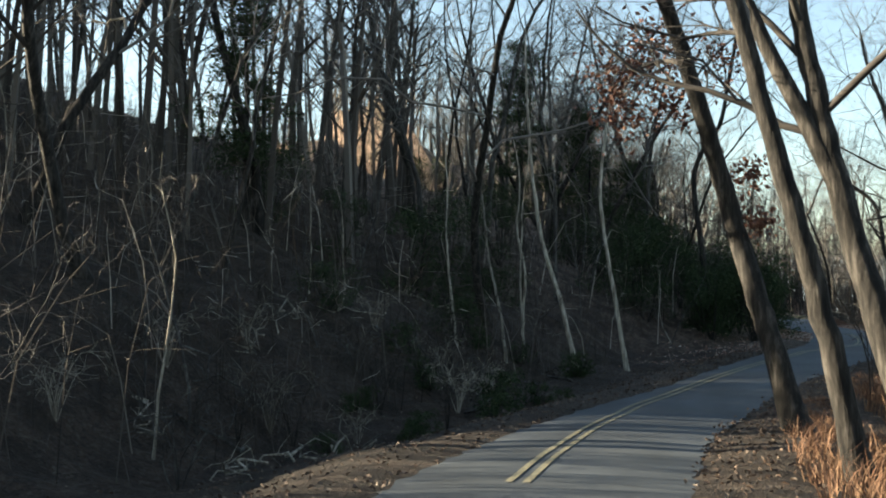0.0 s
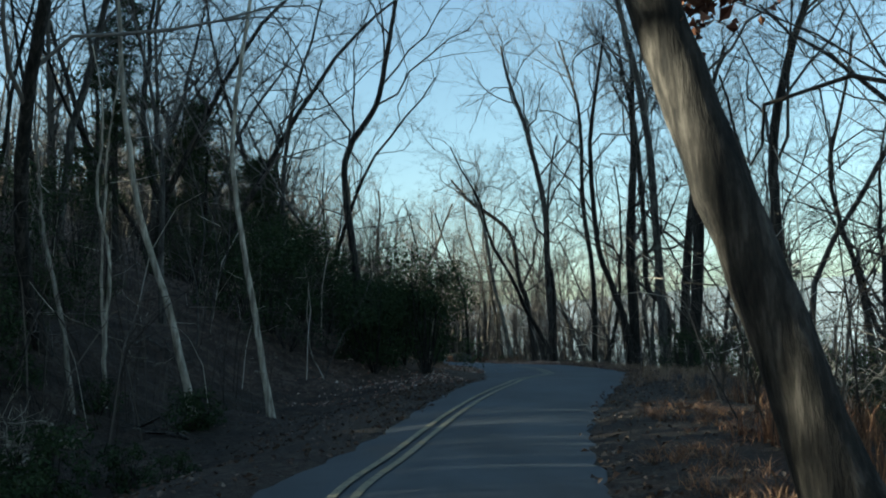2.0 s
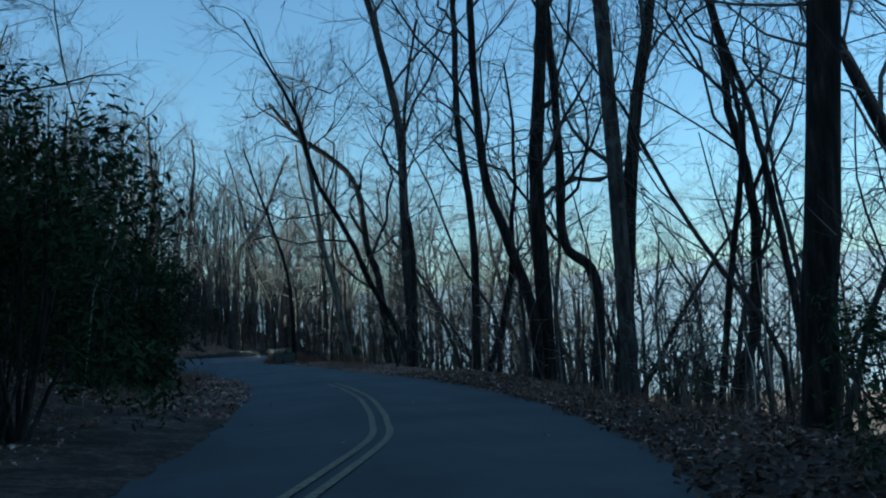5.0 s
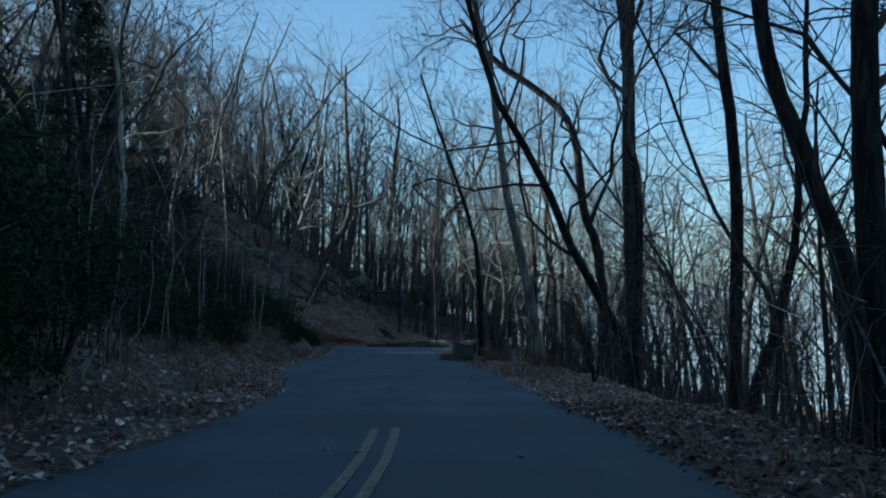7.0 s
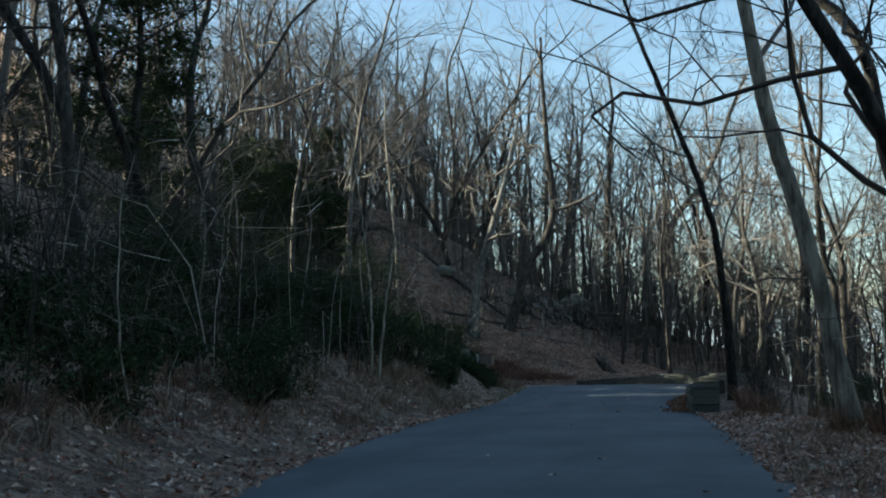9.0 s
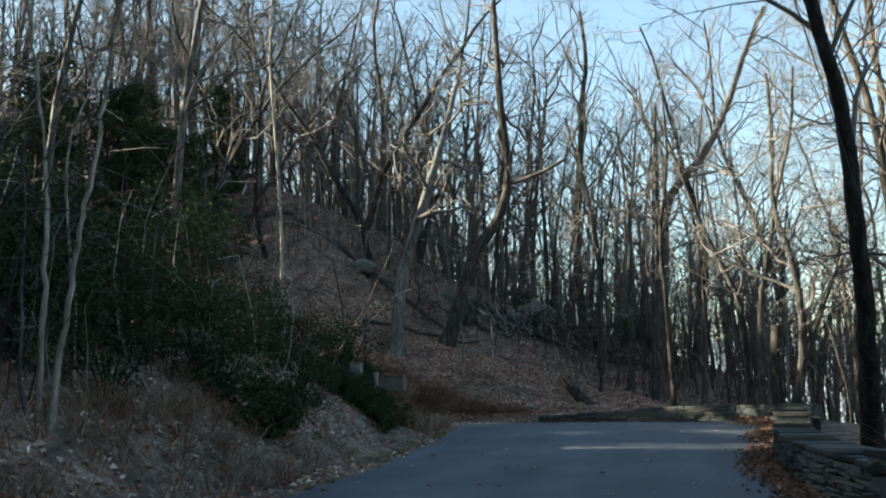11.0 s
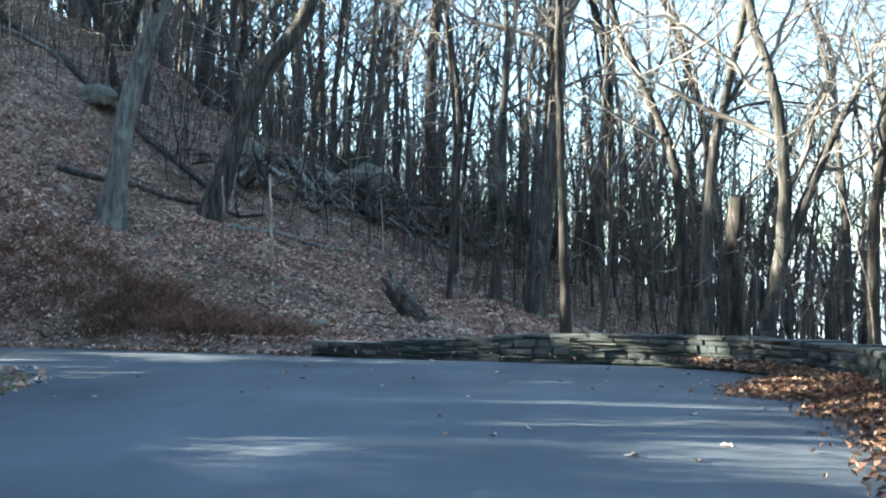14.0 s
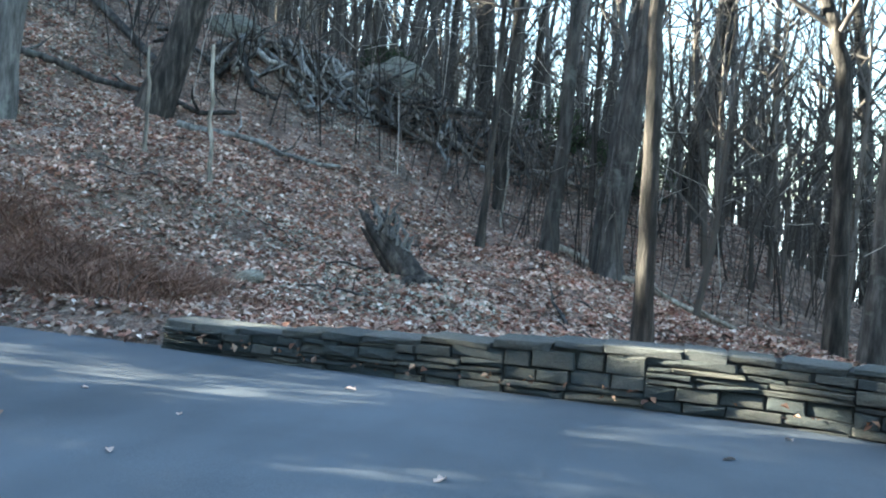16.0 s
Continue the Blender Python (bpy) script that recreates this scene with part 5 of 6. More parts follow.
blades("dead_grass", 42, [(0.2, 73, 1.3, 6, 800, 0.5, 0.3), (-1.8, 80, 1.2, 5, 900, 0.5, 0.45), (-2.9, 90, 1.2, 6, 1000, 0.45, 0.5), (-3.2, 100, 1.0, 5, 1800, 0.5, 0.5), (-3.3, 105, 0.8, 3, 700, 0.4, 0.5), (-1.0, 63, 1.8, 5, 1100, 0.35, 0.5),
                          (5.5, 41, 2.0, 5, 1500, 0.4, 0.35), (8.8, 54, 1.2, 8, 1200, 0.3, 0.4), (8.5, 66, 1.0, 8, 900, 0.25, 0.4), (7.4, 88, 0.8, 6, 900, 0.3, 0.4), (-3.35, 114.6, 0.45, 0.6, 500, 0.5, 0.4), (-3.5, 116.6, 0.4, 0.7, 450, 0.45, 0.4)], DULL_STRAW, "dead grey-brown grass and weeds on the verge")

blades("dead_bracken", 43, [(-5.0, 128.2, 2.2, 1.3, 6500, 0.40, 0.7), (-8.2, 128.9, 2.2, 1.5, 3500, 0.32, 0.75), (6.6, 104.5, 0.5, 3.5, 1500, 0.7, 0.35), (-3.2, 127.8, 1.5, 1.0, 1300, 0.2, 0.8), (-10, 129.4, 2.2, 1.6, 1500, 0.3, 0.7), (-4.2, 103, 0.8, 4, 700, 0.45, 0.4), (-2.6, 86, 1.0, 8, 900, 0.5, 0.4)], BRACKEN, "rust-brown dead bracken at the foot of the slope", "bracken")

VERGE = []
for _y in np.arange(104, 119.5, 0.9):
    _x = float(np.interp(_y, LEFT_LINE[:66, 1], LEFT_LINE[:66, 0]))
    VERGE.append((_x - 0.36, float(_y), 0.34, 0.5, 620, 0.06, 0.6))
blades("verge_grass", 44, VERGE, VERGE_GREEN, "short yellow-green grass along the edge of the asphalt")


# ---------------------------------------------------------------- logs, stump, rock, fallen branches
def fallen(name, seed, a, b, r, mat, label, sag=0.15, twigs=0, lift=0.6):
    """A stem lying on the ground from a to b (plan), with a few stubs."""
    rng = np.random.default_rng(seed)
    n = 9
    a, b = np.array(a, float), np.array(b, float)
    u = np.linspace(0, 1, n)[:, None]
    plan = a * (1 - u) + b * u + rng.normal(0, sag * 0.4, (n, 2)) * ((u > 0) & (u < 1))
    pts = np.column_stack([plan, ground_z(plan[:, 0], plan[:, 1]) + r * lift + np.abs(rng.normal(0, sag * 0.35, n))])
    base = pts[0].copy()
    t = Tubes()
    t.add(pts - base, r * np.linspace(1, 0.5, n), 9 if r > 0.08 else 6)
    stubs = []
    for _ in range(twigs):
        i = rng.integers(2, n - 1)
        d = rng.normal(0, 1, 3)
        d[2] = abs(d[2]) * 0.8
        d /= np.linalg.norm(d)
        ln = rng.uniform(3, 9) * r + 0.25
        q = pts[i] - base
        k = Tubes()
        k.add([q, q + d * ln * 0.5 + rng.normal(0, 0.05, 3), q + d * ln + rng.normal(0, 0.08, 3)], (r * 0.4, r * 0.3, r * 0.1), 4)
        stubs.append(k)
    ob = mesh_object(name, t.v, t.f, mat, smooth=True)
    ob.location = base
    for k in stubs:
        k.make("twig", mat, ob)
    return tagged(ob, label, "log" if r > 0.08 else "branch", "fallen wood on the slope")


fallen("fallen_log", 1, (-21.5, 143.3), (-8.0, 137.5), 0.17, BARK_GREY, "long dark fallen log lying across the leafy slope", 0.1, 3)
fallen("fallen_log", 2, (-6.9, 140.0), (-1.2, 143.4), 0.16, BARK_GREY, "long mossy fallen log lying across the leafy slope", 0.15, 5)
fallen("fallen_log", 3, (-6.9, 135.5), (-3.6, 136.3), 0.085, DRIFTWOOD, "thin pale fallen trunk lying on brown leaves", 0.12, 3)
fallen("fallen_log", 4, (0.7, 138.3), (4.6, 136.6), 0.085, BARK_PALE, "thin grey fallen trunk among leaves on the slope", 0.12, 3)
fallen("fallen_log", 5, (-11.5, 134.1), (-6.4, 137.2), 0.10, BARK_GREY, "thin crooked grey log lying on brown leaves", 0.12, 4)
fallen("fallen_log", 6, (-18.5, 140.9), (-10.5, 139.6), 0.10, DRIFTWOOD, "pale bare fallen limb higher on the slope", 0.15, 3)
_r = np.random.default_rng(77)
BANK = spline([(-7.0, 139.0), (-5.2, 141.3), (-3.0, 142.2), (0.6, 142.9)], 8)
for i in range(78):
    q = BANK[int(_r.uniform(0, len(BANK) - 1))]
    cx, cy = q[0] + _r.normal(0, 0.5), q[1] - abs(_r.normal(0, 0.55)) + 0.25
    a = _r.normal(0.35, 0.55) if i % 3 else _r.normal(-0.6, 0.4)
    ln = _r.uniform(0.9, 2.8)
    fallen("fallen_branch", 200 + i, (cx - math.cos(a) * ln / 2, cy - math.sin(a) * ln / 2), (cx + math.cos(a) * ln / 2, cy + math.sin(a) * ln / 2), _r.uniform(0.035, 0.10), (DRIFTWOOD, ROOT_WOOD, ROOT_WOOD, BARK_GREY)[i % 4],
           "pale crooked dead branch in a tangle of roots and limbs", 0.55, 3, 1.3)
for i in range(22):
    cx, cy = _r.uniform(-12, 6), _r.uniform(128.5, 142)
    a, ln = _r.uniform(0, 6.28), _r.uniform(0.7, 2.4)
    fallen("fallen_branch", 300 + i, (cx, cy), (cx + math.cos(a) * ln, cy + math.sin(a) * ln), _r.uniform(0.015, 0.035), BARK_GREY, "grey fallen branch lying on dead leaves", 0.15, 3)
for i in range(30):
    cx, cy = _r.uniform(-17, -7), _r.uniform(16, 48)
    a, ln = _r.uniform(0, 6.28), _r.uniform(1.0, 3.0)
    fallen("fallen_branch", 400 + i, (cx, cy), (cx + math.cos(a) * ln, cy + math.sin(a) * ln), _r.uniform(0.02, 0.05), (BARK_PALE, BARK_GREY)[i % 2], "pale fallen branch with broken twigs in the undergrowth", 0.5, 6, 3.0)
for i in range(14):
    s = i / 14
    cx, cy = -4.6 + _r.normal(0, 1.0), 70 + 46 * s
    a, ln = _r.uniform(0, 6.28), _r.uniform(0.8, 2.0)
    fallen("fallen_branch", 500 + i, (cx, cy), (cx + math.cos(a) * ln, cy + math.sin(a) * ln), _r.uniform(0.015, 0.03), BARK_PALE, "pale broken branch on the roadside bank", 0.4, 5, 3.0)


def build_stump():
    """The split stump of a fallen tree, leaning back into the slope."""
    rng = np.random.default_rng(9)
    base = np.array((-1.05, 131.3, float(ground_z(-1.05, 131.3))))
    ob = holder("tree_stump", base, "rotten split stump leaning on the slope behind the wall", "stump")
    t, s = Tubes(), Tubes()
    foot, head = np.array((0.50, -0.35, -0.3)), np.array((-0.62, 0.25, 0.92))
    axis = (head - foot) / np.linalg.norm(head - foot)
    # the broken stem: strands of wood and bark that end unevenly
    for k in range(13):
        a = k * 2.4
        off = np.cross(axis, (math.cos(a), math.sin(a), 0.3)) * (0.13 if k > 3 else 0.05)
        end = rng.uniform(0.55, 1.05)
        p = [foot + off * 1.5 + (head - foot) * u * end + rng.normal(0, 0.015, 3) for u in (0, 0.35, 0.7, 0.9, 1.0)]
        t.add(p, np.array((0.11, 0.095, 0.08, 0.06, 0.012)) * rng.uniform(0.8, 1.2), 6)
    for k in range(9):
        a = rng.uniform(0, 6.28)
        d = np.array((math.cos(a), math.sin(a), 0))
        t.add([foot + (0, 0, 0.25), foot + d * 0.3 + (0, 0, 0.22), foot + d * 0.6 + (0, 0, 0.05 + 0.3 * d[1] - 0.1), foot + d * 0.85 + (0, 0, 0.3 * d[1] - 0.1)], (0.09, 0.065, 0.045, 0.02), 5)
    t.make("trunk", BARK_BROWN, ob)
    for k in range(24):
        p = foot + (head - foot) * rng.uniform(0.35, 0.85) + rng.normal(0, 0.07, 3) + np.array((0.10, -0.06, 0.12))
        tall = rng.uniform(0.15, 0.42)
        s.add([p, p + (rng.normal(0, 0.06), rng.normal(0, 0.05), tall * 0.6), p + (rng.normal(0.05, 0.12), rng.normal(0, 0.06), tall)], (0.045, 0.03, 0.006), 5)
    s.make("splintered_wood", DRIFTWOOD, ob, "grey weathered splinters")


build_stump()


def boulder(seed, x, y, size, label):
    rng = np.random.default_rng(seed)
    bm = bmesh.new()
    bmesh.ops.create_icosphere(bm, subdivisions=3, radius=1.0)
    for v in bm.verts:
        k = 1 + 0.28 * noise.noise(v.co * 1.3 + Vector((seed, 0, 0))) + 0.12 * noise.noise(v.co * 3.1)
        v.co = Vector((v.co.x * size[0], v.co.y * size[1], max(v.co.z, -0.5) * size[2])) * k
    me = bpy.data.meshes.new("boulder")
    bm.to_mesh(me)
    bm.free()
    me.materials.append(ROCK)
    ob = new("boulder", me)
    ob.location = (x, y, float(ground_z(x, y)) + size[2] * 0.25)
    ob.rotation_euler = (0, 0, rng.uniform(0, 6))
    return tagged(ob, label, "rock", "rocks of the slope")


boulder(1, -4.6, 144.0, (1.2, 0.8, 0.9), "mossy grey boulder above the tangle of roots")
boulder(2, -1.2, 144.4, (1.0, 0.6, 0.6), "mossy grey boulder beside dead branches")
boulder(3, -8.4, 141.2, (0.8, 0.5, 0.45), "low mossy boulder on the leafy slope")
boulder(4, -13.0, 139.2, (1.0, 0.6, 0.5), "low mossy boulder on the leafy slope")
boulder(5, 1.6, 142.6, (0.9, 0.5, 0.45), "low mossy boulder among bare trees")
boulder(6, -2.8, 130.0, (0.22, 0.16, 0.13), "small pale stone lying among leaves")


# ---------------------------------------------------------------- boxes and post on the bank before the bend
def plain_paint(name, colour, rough=0.6):
    m, n, b = material(name, rough)
    k = noise_at(n, 6, 5)
    n.links.new(mixed(n, colour, tuple(c * 0.6 for c in colour), ramp(n, k.outputs["Fac"], [(0.4, (0.7,) * 3), (0.62, (0.0,) * 3)])), b.inputs["Base Color"])
    return m


GREY_BOX = plain_paint("weathered_grey_paint", (0.20, 0.20, 0.20))
BROWN_BOX = plain_paint("weathered_brown_grey_paint", (0.15, 0.125, 0.115))
WHITE_POST = plain_paint("weathered_white_paint", (0.30, 0.30, 0.285))
WOOD = plain_paint("weathered_wood", (0.16, 0.13, 0.10))


def slab(name, size, at, mat, parent, bevel=0.012, label=""):
    bm = bmesh.new()
    bmesh.ops.create_cube(bm, size=1.0)
    bmesh.ops.scale(bm, vec=size, verts=bm.verts)
    bmesh.ops.bevel(bm, geom=bm.edges[:], offset=bevel, segments=2, affect="EDGES")
    bmesh.ops.translate(bm, vec=at, verts=bm.verts)
    me = bpy.data.meshes.new(name)
    bm.to_mesh(me)
    bm.free()
    me.materials.append(mat)
    ob = new(name, me)
    ob.parent = parent
    if label:
        ob["label"] = label
    return ob


def build_boxes():
    z = float(ground_z(-4.65, 116.95))
    top = 2.53 - z
    box = holder("roadside_box", (-4.65, 116.95, z), "brown-grey metal box on a wooden post among shrubs", "box")
    slab("body", (0.74, 0.36, 0.36), (0, 0, top + 0.18), BROWN_BOX, box)
    slab("roof", (0.78, 0.42, 0.03), (0, 0, top + 0.375), BROWN_BOX, box, 0.006)
    slab("post", (0.10, 0.10, top + 0.3), (0, 0, top / 2 - 0.15), WOOD, box)
    slab("bracket", (0.40, 0.12, 0.05), (0, 0, top - 0.025), WOOD, box)
    z = float(ground_z(-4.85, 114.5))
    tall = 3.16 - z
    cab = holder("utility_cabinet", (-4.85, 114.5, z), "narrow grey metal cabinet with a pale door standing in shrubs", "cabinet")
    slab("body", (0.26, 0.26, tall), (0, 0, tall / 2), GREY_BOX, cab)
    slab("door", (0.07, 0.02, 0.56), (0.08, -0.14, tall - 0.31), WHITE_POST, cab, 0.006)
    slab("lid", (0.30, 0.30, 0.03), (0, 0, tall + 0.01), GREY_BOX, cab, 0.008)
    z = float(ground_z(-4.55, 115.2))
    post = holder("marker_post", (-4.55, 115.2, z), "short white wooden marker post among shrubs", "post")
    slab("post", (0.09, 0.09, 2.93 - z), (0, 0, (2.93 - z) / 2), WHITE_POST, post)
    slab("cap", (0.11, 0.11, 0.04), (0, 0, 2.94 - z), WHITE_POST, post, 0.008)


build_boxes()


# ---------------------------------------------------------------- stone wall round the bend
NEAR_RUN = spline([(4.98, 101.0), (4.74, 103.2), (4.6, 105.4), (4.6, 107.3), (4.72, 109.2), (4.88, 110.55)], 10)
FAR_RUN = spline([(5.06, 110.8), (5.13, 112.5), (5.3, 114.5), (5.75, 117.2), (6.1, 119.4), (6.18, 121.2), (5.95, 123.0), (5.3, 124.45), (4.2, 125.1), (2.6, 125.22), (0.6, 125.42), (-1.95, 125.8)], 10)


class Run:
    """One run of the wall along a line on its inner face."""

    def __init__(self, line, sinking):
        self.line, self.sinking = line, sinking
        self.s = np.r_[0, np.cumsum(np.hypot(*np.diff(line, axis=0).T))]
        self.length = float(self.s[-1])

    def at(self, s):
        """A point on the inner face, and the way along it."""
        p = np.array([np.interp(s, self.s, self.line[:, c]) for c in (0, 1)])
        lo, hi = max(s - 0.2, 0), min(s + 0.2, self.length)
        q = np.array([np.interp(hi, self.s, self.line[:, c]) - np.interp(lo, self.s, self.line[:, c]) for c in (0, 1)])
        return p, q / np.hypot(*q)

    def height(self, s):
        return 0.56 - (0.19 * float(step(s, self.length - 5.5, self.length)) if self.sinking else 0)

    def foot(self, s, y):
        """Height of the foot, which sinks a little towards the wall's end."""
        return float(road_z(min(y, 124))) - 0.04 - (0.08 * float(step(s, self.length - 5.5, self.length)) if self.sinking else 0)


NEAR_WALL, FAR_WALL = Run(NEAR_RUN, False), Run(FAR_RUN, True)
WALL_LINE = np.vstack([NEAR_RUN, FAR_RUN])


def rough_block(k, bulge):
    """A rough block, 1 x 1 x 1, its face to -y, with chipped edges."""
    r = random.Random(k)
    j = lambda a: r.uniform(-a, a)  # noqa: E731
    rim = [(-0.5 + j(0.03), -0.38, -0.5 + j(0.06)), (0.5 + j(0.03), -0.38, -0.5 + j(0.06)), (0.5 + j(0.03), -0.38, 0.5 + j(0.06)), (-0.5 + j(0.03), -0.38, 0.5 + j(0.06))]
    front = [(x * r.uniform(0.90, 0.97), -0.5 + j(bulge), z * r.uniform(0.80, 0.94)) for x, _, z in rim]
    verts = [(x, 0.5, z) for x, _, z in rim] + rim + front + [(j(0.1), -0.53 + j(bulge), j(0.1))]
    faces = [(i, (i + 1) % 4, 4 + (i + 1) % 4, 4 + i) for i in range(4)] + [(4 + i, 4 + (i + 1) % 4, 8 + (i + 1) % 4, 8 + i) for i in range(4)]
    faces += [(8 + i, 8 + (i + 1) % 4, 12) for i in range(4)]
    me = bpy.data.meshes.new("stone")
    me.from_pydata(verts, [], [tuple(reversed(fc)) for fc in faces])
    me.materials.append(STONE)
    return me


FACE_STONES = [rough_block(k, 0.10) for k in range(14)]
TOP_STONES = [rough_block(50 + k, 0.03) for k in range(6)]
for _me in TOP_STONES[::2]:
    _me.materials[0] = COPING


def set_stone(name, me, wall, p, d, z, size, rng, tilt=0.03):
    ob = new(name, me)
    ob.parent = wall
    ob.matrix_basis = (Matrix.Translation((p[0], p[1], z)) @ Matrix.Rotation(math.atan2(-d[1], -d[0]) + rng.uniform(-tilt, tilt), 4, "Z")
                       @ Matrix.Rotation(rng.uniform(-tilt, tilt), 4, "Y") @ Matrix.Diagonal((*size, 1)))
    return ob


def build_wall(run, label, seed, single):
    """The mortared core, the face in short stretches of uneven courses, and flat stones on top; single: from where each stone is a part."""
    rng = random.Random(seed)
    n = max(20, int(run.length * 3))
    v, f = [], []
    for i in range(n + 1):
        s = run.length * i / n
        p, d = run.at(s)
        o = np.array((d[1], -d[0]))
        z, h = run.foot(s, p[1]), run.height(s)
        for off, up in ((0.035, -0.35), (0.035, h - 0.02), (0.60, h - 0.02), (0.60, -0.9)):
            q = p + o * off
            v.append((q[0], q[1], z + up))
    for i in range(n):
        for a, b in ((0, 1), (1, 2), (2, 3)):
            f.append((4 * i + a, 4 * i + b, 4 * i + 4 + b, 4 * i + 4 + a))
    f += [(0, 3, 2, 1), tuple(4 * n + k for k in (0, 1, 2, 3))]
    wall = mesh_object("stone_wall", v, f, MORTAR)
    tagged(wall, label, "wall", kind="structure")
    s0, rest_v, rest_f = 0.0, [], []
    while s0 < run.length - 0.05:
        s1 = min(s0 + rng.uniform(0.7, 1.9), run.length)
        if run.length - s1 < 0.4:
            s1 = run.length
        cuts, z0 = [], -0.06
        while z0 < 0.47:
            h = rng.choice((0.05, 0.06, 0.075, 0.09, 0.13))
            z1 = 0.50 if z0 + h > 0.45 else z0 + h
            cuts.append((z0, z1))
            z0 = z1
        for lo, hi in cuts:
            s = s0
            while s < s1 - 0.02:
                ln = rng.uniform(0.22, 0.42) if hi - lo > 0.12 else rng.uniform(0.28, 0.75)
                ln = s1 - s if s1 - s - ln < 0.18 else ln
                mid = s + ln / 2
                p, d = run.at(mid)
                o = np.array((d[1], -d[0]))
                k = run.height(mid) / 0.56
                q = p + o * (0.085 - 0.01 + rng.uniform(-0.04, 0.02))
                size = (ln - rng.uniform(0.008, 0.022), 0.17, k * (hi - lo) - rng.uniform(0.008, 0.018))
                me = FACE_STONES[rng.randrange(14)]
                ob = set_stone("stone", me, wall, q, d, run.foot(mid, p[1]) + k * (lo + hi) / 2, size, rng)
                if mid < single:
                    k0, where = len(rest_v), ob.matrix_basis.copy()
                    rest_v += [tuple(where @ w.co) for w in me.vertices]
                    rest_f += [tuple(k0 + a for a in fc.vertices) for fc in me.polygons]
                    bpy.data.objects.remove(ob)
                s += ln
        s0 = s1
    if rest_v:
        mesh_object("small_stones", rest_v, rest_f, STONE, wall)["kind"] = "stuff"
    s = 0.0
    while s < run.length - 0.1:
        ln = rng.uniform(0.25, 0.70)
        ln = run.length - s if run.length - s - ln < 0.25 else ln
        mid = s + ln / 2
        p, d = run.at(mid)
        q = p + np.array((d[1], -d[0])) * (0.30 + rng.uniform(-0.015, 0.015))
        z = run.foot(mid, p[1]) + run.height(mid) - 0.02 + rng.uniform(-0.008, 0.012)
        set_stone("top_stone", TOP_STONES[rng.randrange(6)], wall, q, d, z, (ln - 0.014, 0.63 + rng.uniform(-0.05, 0.03), 0.062 + rng.uniform(-0.014, 0.03)), rng, 0.03)
        s += ln
    return wall


def build_pier(at, seed):
    """A square pier of larger blocks, a little taller and prouder than the run beside it."""
    rng = random.Random(seed)
    p, d = NEAR_WALL.at(at)
    z = NEAR_WALL.foot(at, p[1])
    o = np.array((d[1], -d[0]))
    q = p + o * 0.27 + d * (0.24 if at > 1 else -0.24)
    pier = holder("stone_pier", (q[0], q[1], z), "square fieldstone pier ending the guard wall", "wall", kind="structure")
    lo = -0.3
    while lo < 0.58:
        h = rng.choice((0.11, 0.15, 0.2))
        hi = 0.64 if lo + h > 0.54 else lo + h
        side = -o * rng.uniform(0.0, 0.025)
        set_stone("stone", FACE_STONES[rng.randrange(14)], pier, side, d, (lo + hi) / 2, (0.48 + rng.uniform(-0.03, 0.02), 0.64, hi - lo - 0.012), rng)
        lo = hi
    set_stone("top_stone", TOP_STONES[1], pier, (0, 0), d, 0.67, (0.54, 0.72, 0.075), rng, 0.01)


build_wall(FAR_WALL, "low mortared fieldstone guard wall round the bend", 3, 2.5)
build_wall(NEAR_WALL, "low fieldstone guard wall along the straight road", 4, 3.5)
build_pier(NEAR_WALL.length, 8)
build_pier(0.0, 9)


# ---------------------------------------------------------------- fallen leaves
def strewn(name, seed, zones, size, label, lift=0.012, mat=FALLEN):
    rng = np.random.default_rng(seed)
    pts, ups = [], []
    for x0, x1, y0, y1, n, reach in zones:
        p = rng.uniform((x0, y0), (x1, y1), (n, 2))
        gap, _ = edge_gap(p[:, 0], p[:, 1])
        p = p[(gap > -0.25 * rng.random(n) ** 2) & (gap < reach * np.sqrt(rng.random(n)) + 0.05)]
        p = p[~((p[:, 1] > 119) & (p[:, 1] < 126.3) & (p[:, 0] > -2.2))]
        gap, left = edge_gap(p[:, 0], p[:, 1])
        mossy = left & (p[:, 1] > 107) & (p[:, 1] < 120) & (gap < 0.5) & (rng.random(len(p)) < 0.85)
        p, gap = p[~mossy], gap[~mossy]
        z = np.where(gap > 0, ground_z(p[:, 0], p[:, 1]), road_z(np.clip(p[:, 1], -40, 124)) + 0.02)
        pts.append(np.stack([p[:, 0], p[:, 1], z + rng.uniform(0.2, 2.2, len(p)) * lift], 1))
        u = rng.normal(0, 0.45, (len(p), 3)) + np.array((0, 0, 1.0))
        ups.append(u / np.linalg.norm(u, axis=1)[:, None])
    v, f = leaf_sheets(rng, np.concatenate(pts), np.concatenate(ups), size, 0.28, 0.62)
    return tagged(mesh_object(name, v, f, mat), label, "leaves", kind="stuff")


strewn("leaf_litter", 51, [(-26, -14, 127, 146, 16000, 40), (-14, 9, 125.5, 137, 66000, 40), (-14, 6, 137, 146, 12000, 40), (-9, 4, 60, 122, 34000, 5), (-14, 0, 45, 62, 3000, 7)], 0.115, "brown fallen leaves strewn over the ground")

strewn("roadside_leaves", 55, [(5, 11, 70, 101, 22000, 4.0), (5, 12, 50, 74, 5000, 3.0)], 0.08, "brown fallen leaves along the edge of the asphalt")

# leaves coloured dark to stand in for shade beside the first stretch
strewn("damp_leaf_litter", 53, [(5, 12, 44, 74, 15000, 3.5), (-14, 0, 8, 46, 6500, 7), (-3, 8, 10, 50, 6000, 4)], 0.10, "fallen leaves coloured dark for shade along the first bend", mat=SHADED)

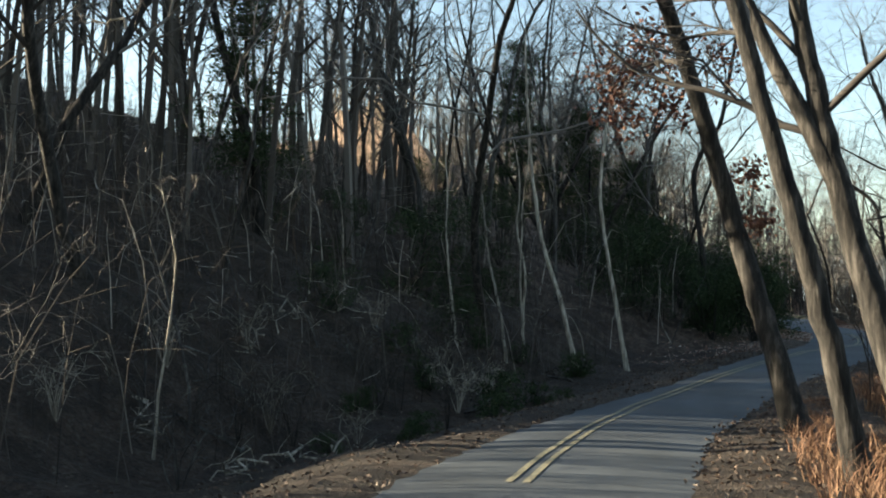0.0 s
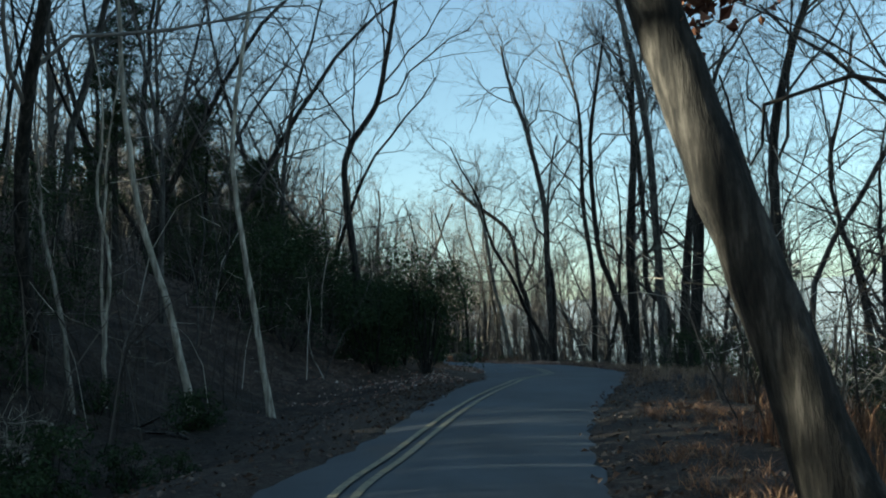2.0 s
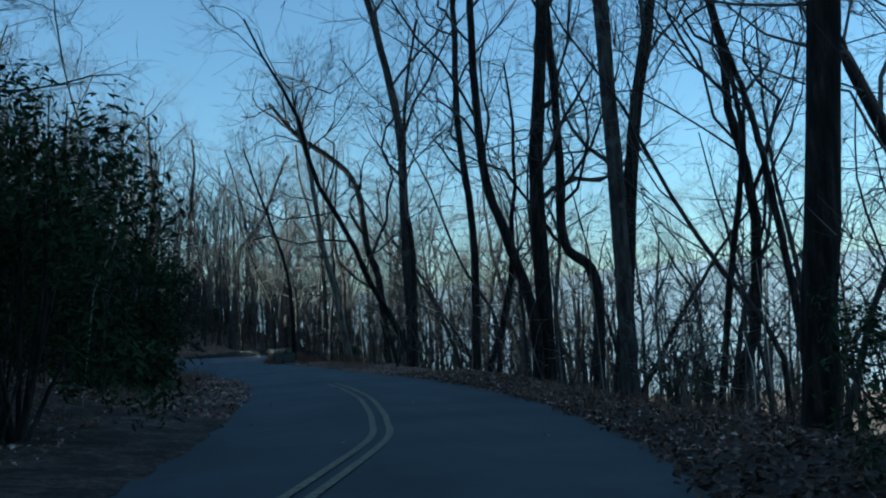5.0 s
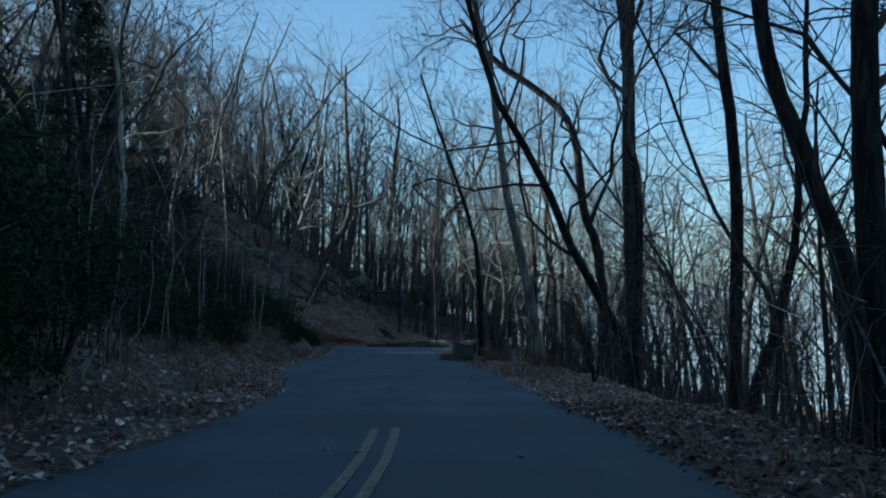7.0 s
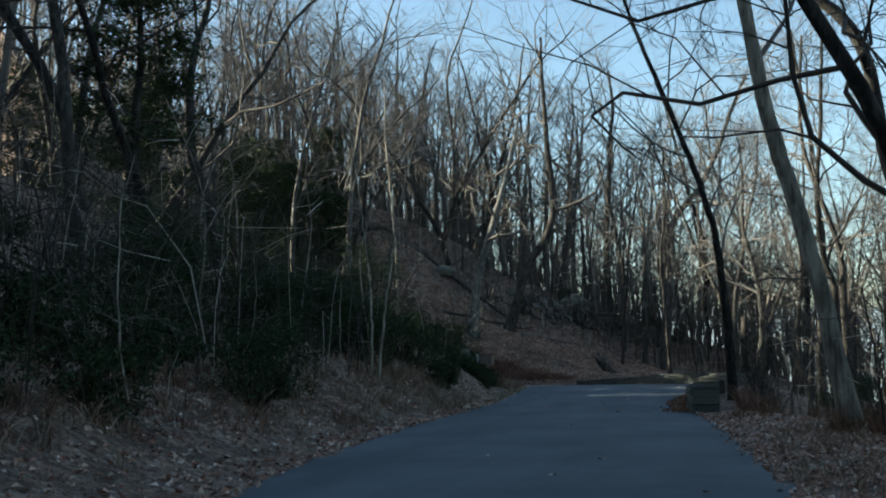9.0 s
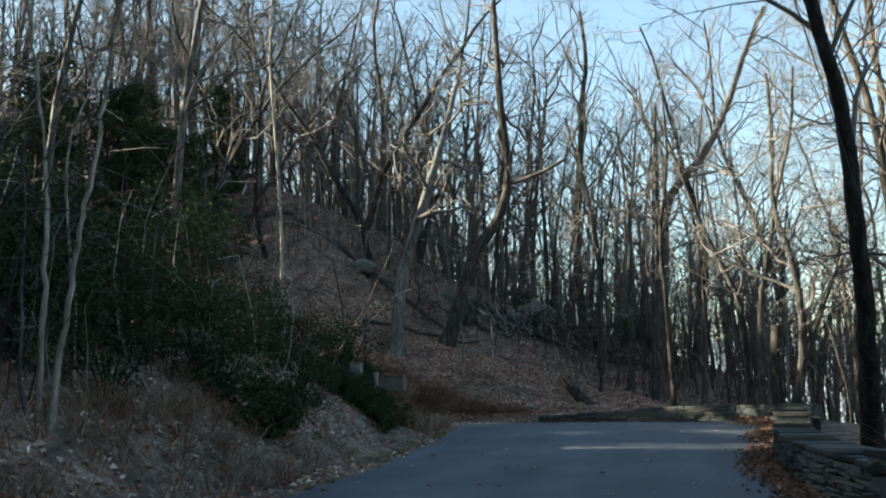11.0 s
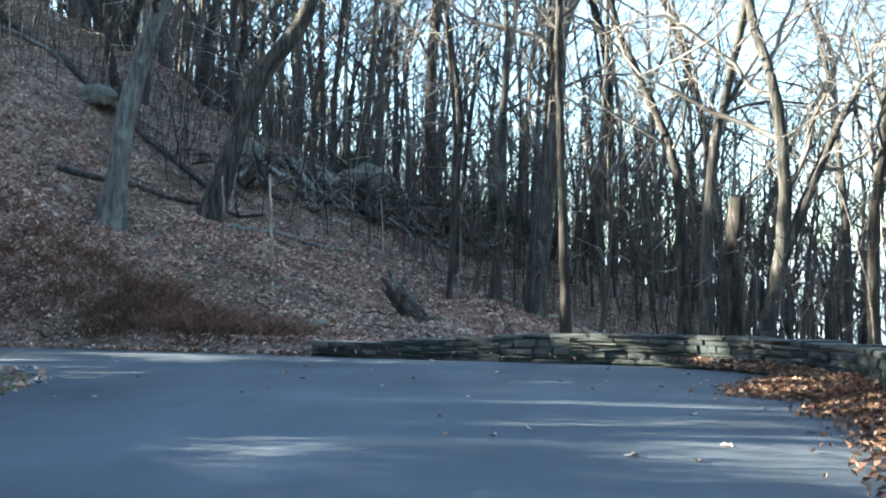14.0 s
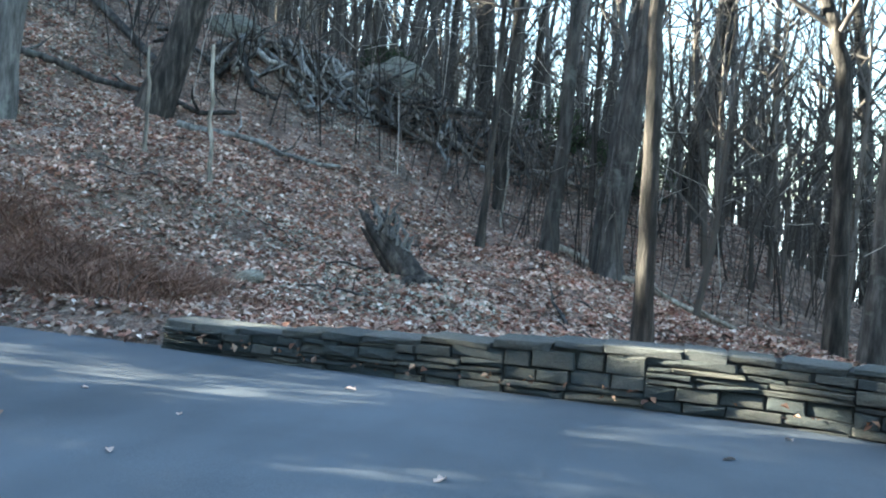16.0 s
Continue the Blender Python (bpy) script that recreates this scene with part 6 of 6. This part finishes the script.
strewn("pale_leaf_litter", 54, [(-6.5, -2.6, 102, 119, 3500, 3.5), (-2.2, 0.9, 128.6, 131.4, 1500, 40), (-4.6, -2.4, 131.2, 132.8, 700, 40), (-12.5, -8, 133, 138, 1500, 40), (-7.5, -3, 138, 141.5, 900, 40)], 0.085, "bleached grey-green leaves and moss round the stump", mat=BLEACHED)


def pile(x, y):
    d, _, side = near_line(x, y, WALL_LINE)
    along = step(y, 103, 108) * 0.5 + step(y, 116, 119) * 0.6
    return 0.16 * along * np.exp(-(d / 0.5) ** 2) * (x < 6.3) + 0.16 * np.exp(-((x - 5.2) ** 2 + (y - 119.6) ** 2) / 0.6)


def wall_leaves():
    rng = np.random.default_rng(52)
    pts = []
    for run, s0, s1, n, wide in ((NEAR_WALL, 0.2, 9.5, 2400, 0.42), (FAR_WALL, 0.6, 6, 2300, 0.5), (FAR_WALL, 6, 11.5, 4600, 0.62), (FAR_WALL, 11.5, 14.5, 480, 0.3), (FAR_WALL, 14.5, 22, 60, 0.2)):
        s = rng.uniform(s0, min(s1, run.length), n)
        off = np.abs(rng.normal(0, wide * 0.55, n)) + 0.07
        for a, o in zip(s, off):
            p, d = run.at(a)
            q = p - np.array((d[1], -d[0])) * o
            pts.append((q[0], q[1]))
    p = np.array(pts)
    extra = rng.normal(0, 0.3, (1300, 2)) + (5.1, 119.3)
    p = np.vstack([p, extra])
    z = road_z(np.clip(p[:, 1], -40, 124)) + 0.02 + pile(p[:, 0], p[:, 1]) * rng.uniform(0.3, 1.0, len(p))
    u = rng.normal(0, 0.55, (len(p), 3)) + np.array((0, 0, 1.0))
    v, f = leaf_sheets(rng, np.stack([p[:, 0], p[:, 1], z], 1), u / np.linalg.norm(u, axis=1)[:, None], 0.078, 0.32, 0.58)
    tagged(mesh_object("leaf_pile", v, f, RUST), "rust-brown fallen leaves heaped against the stone wall", "leaves", kind="stuff")


RUST = coloured_leaves("rust_leaves", [(0.07, 0.036, 0.026), (0.15, 0.07, 0.042), (0.22, 0.115, 0.065), (0.32, 0.22, 0.155), (0.10, 0.05, 0.034)])
wall_leaves()

# single leaves on the asphalt
_l = np.random.default_rng(61)
LEAF_MESHES = []
for k in range(6):
    v = [(-0.075, 0, 0.0), (0.075, 0, 0.004)]
    for side in (1, -1):
        for x in (-0.035, 0.005, 0.04):
            v.append((x, side * _l.uniform(0.022, 0.045), _l.uniform(0.002, 0.032)))
    me = bpy.data.meshes.new("fallen_leaf")
    me.from_pydata(v, [], [(0, 1, 4, 3, 2), (1, 0, 5, 6, 7)])
    me.materials.append(RUST if k % 3 == 0 else FALLEN)
    LEAF_MESHES.append(me)
for i in range(130):
    t = _l.random()
    y = _l.uniform(100, 124.5) if i < 95 else _l.uniform(52, 100)
    x = _l.uniform(-2.6, 4.8) if i < 95 else _l.uniform(1, 7)
    if float(edge_gap(np.array(x), np.array(y))[0]) > -0.25:
        continue
    ob = new("fallen_leaf", LEAF_MESHES[i % 6])
    e = np.array((np.interp(y, LEFT_LINE[:70, 1], LEFT_LINE[:70, 0]), np.interp(y, RIGHT_LINE[:64, 1], RIGHT_LINE[:64, 0])))
    u = np.clip((x - e[0]) / max(e[1] - e[0], 1), 0, 1)
    ob.location = (x, y, float(road_z(y)) - 0.016 + 0.06 * (1 - (2 * u - 1) ** 2))
    ob.rotation_euler = (_l.normal(0, 0.05), _l.normal(0, 0.05), _l.uniform(0, 6.28))
    ob.scale = (s := _l.uniform(0.45, 0.9), s, s)
    tagged(ob, "single curled brown leaf lying on the asphalt", "leaf", "leaves on the road")
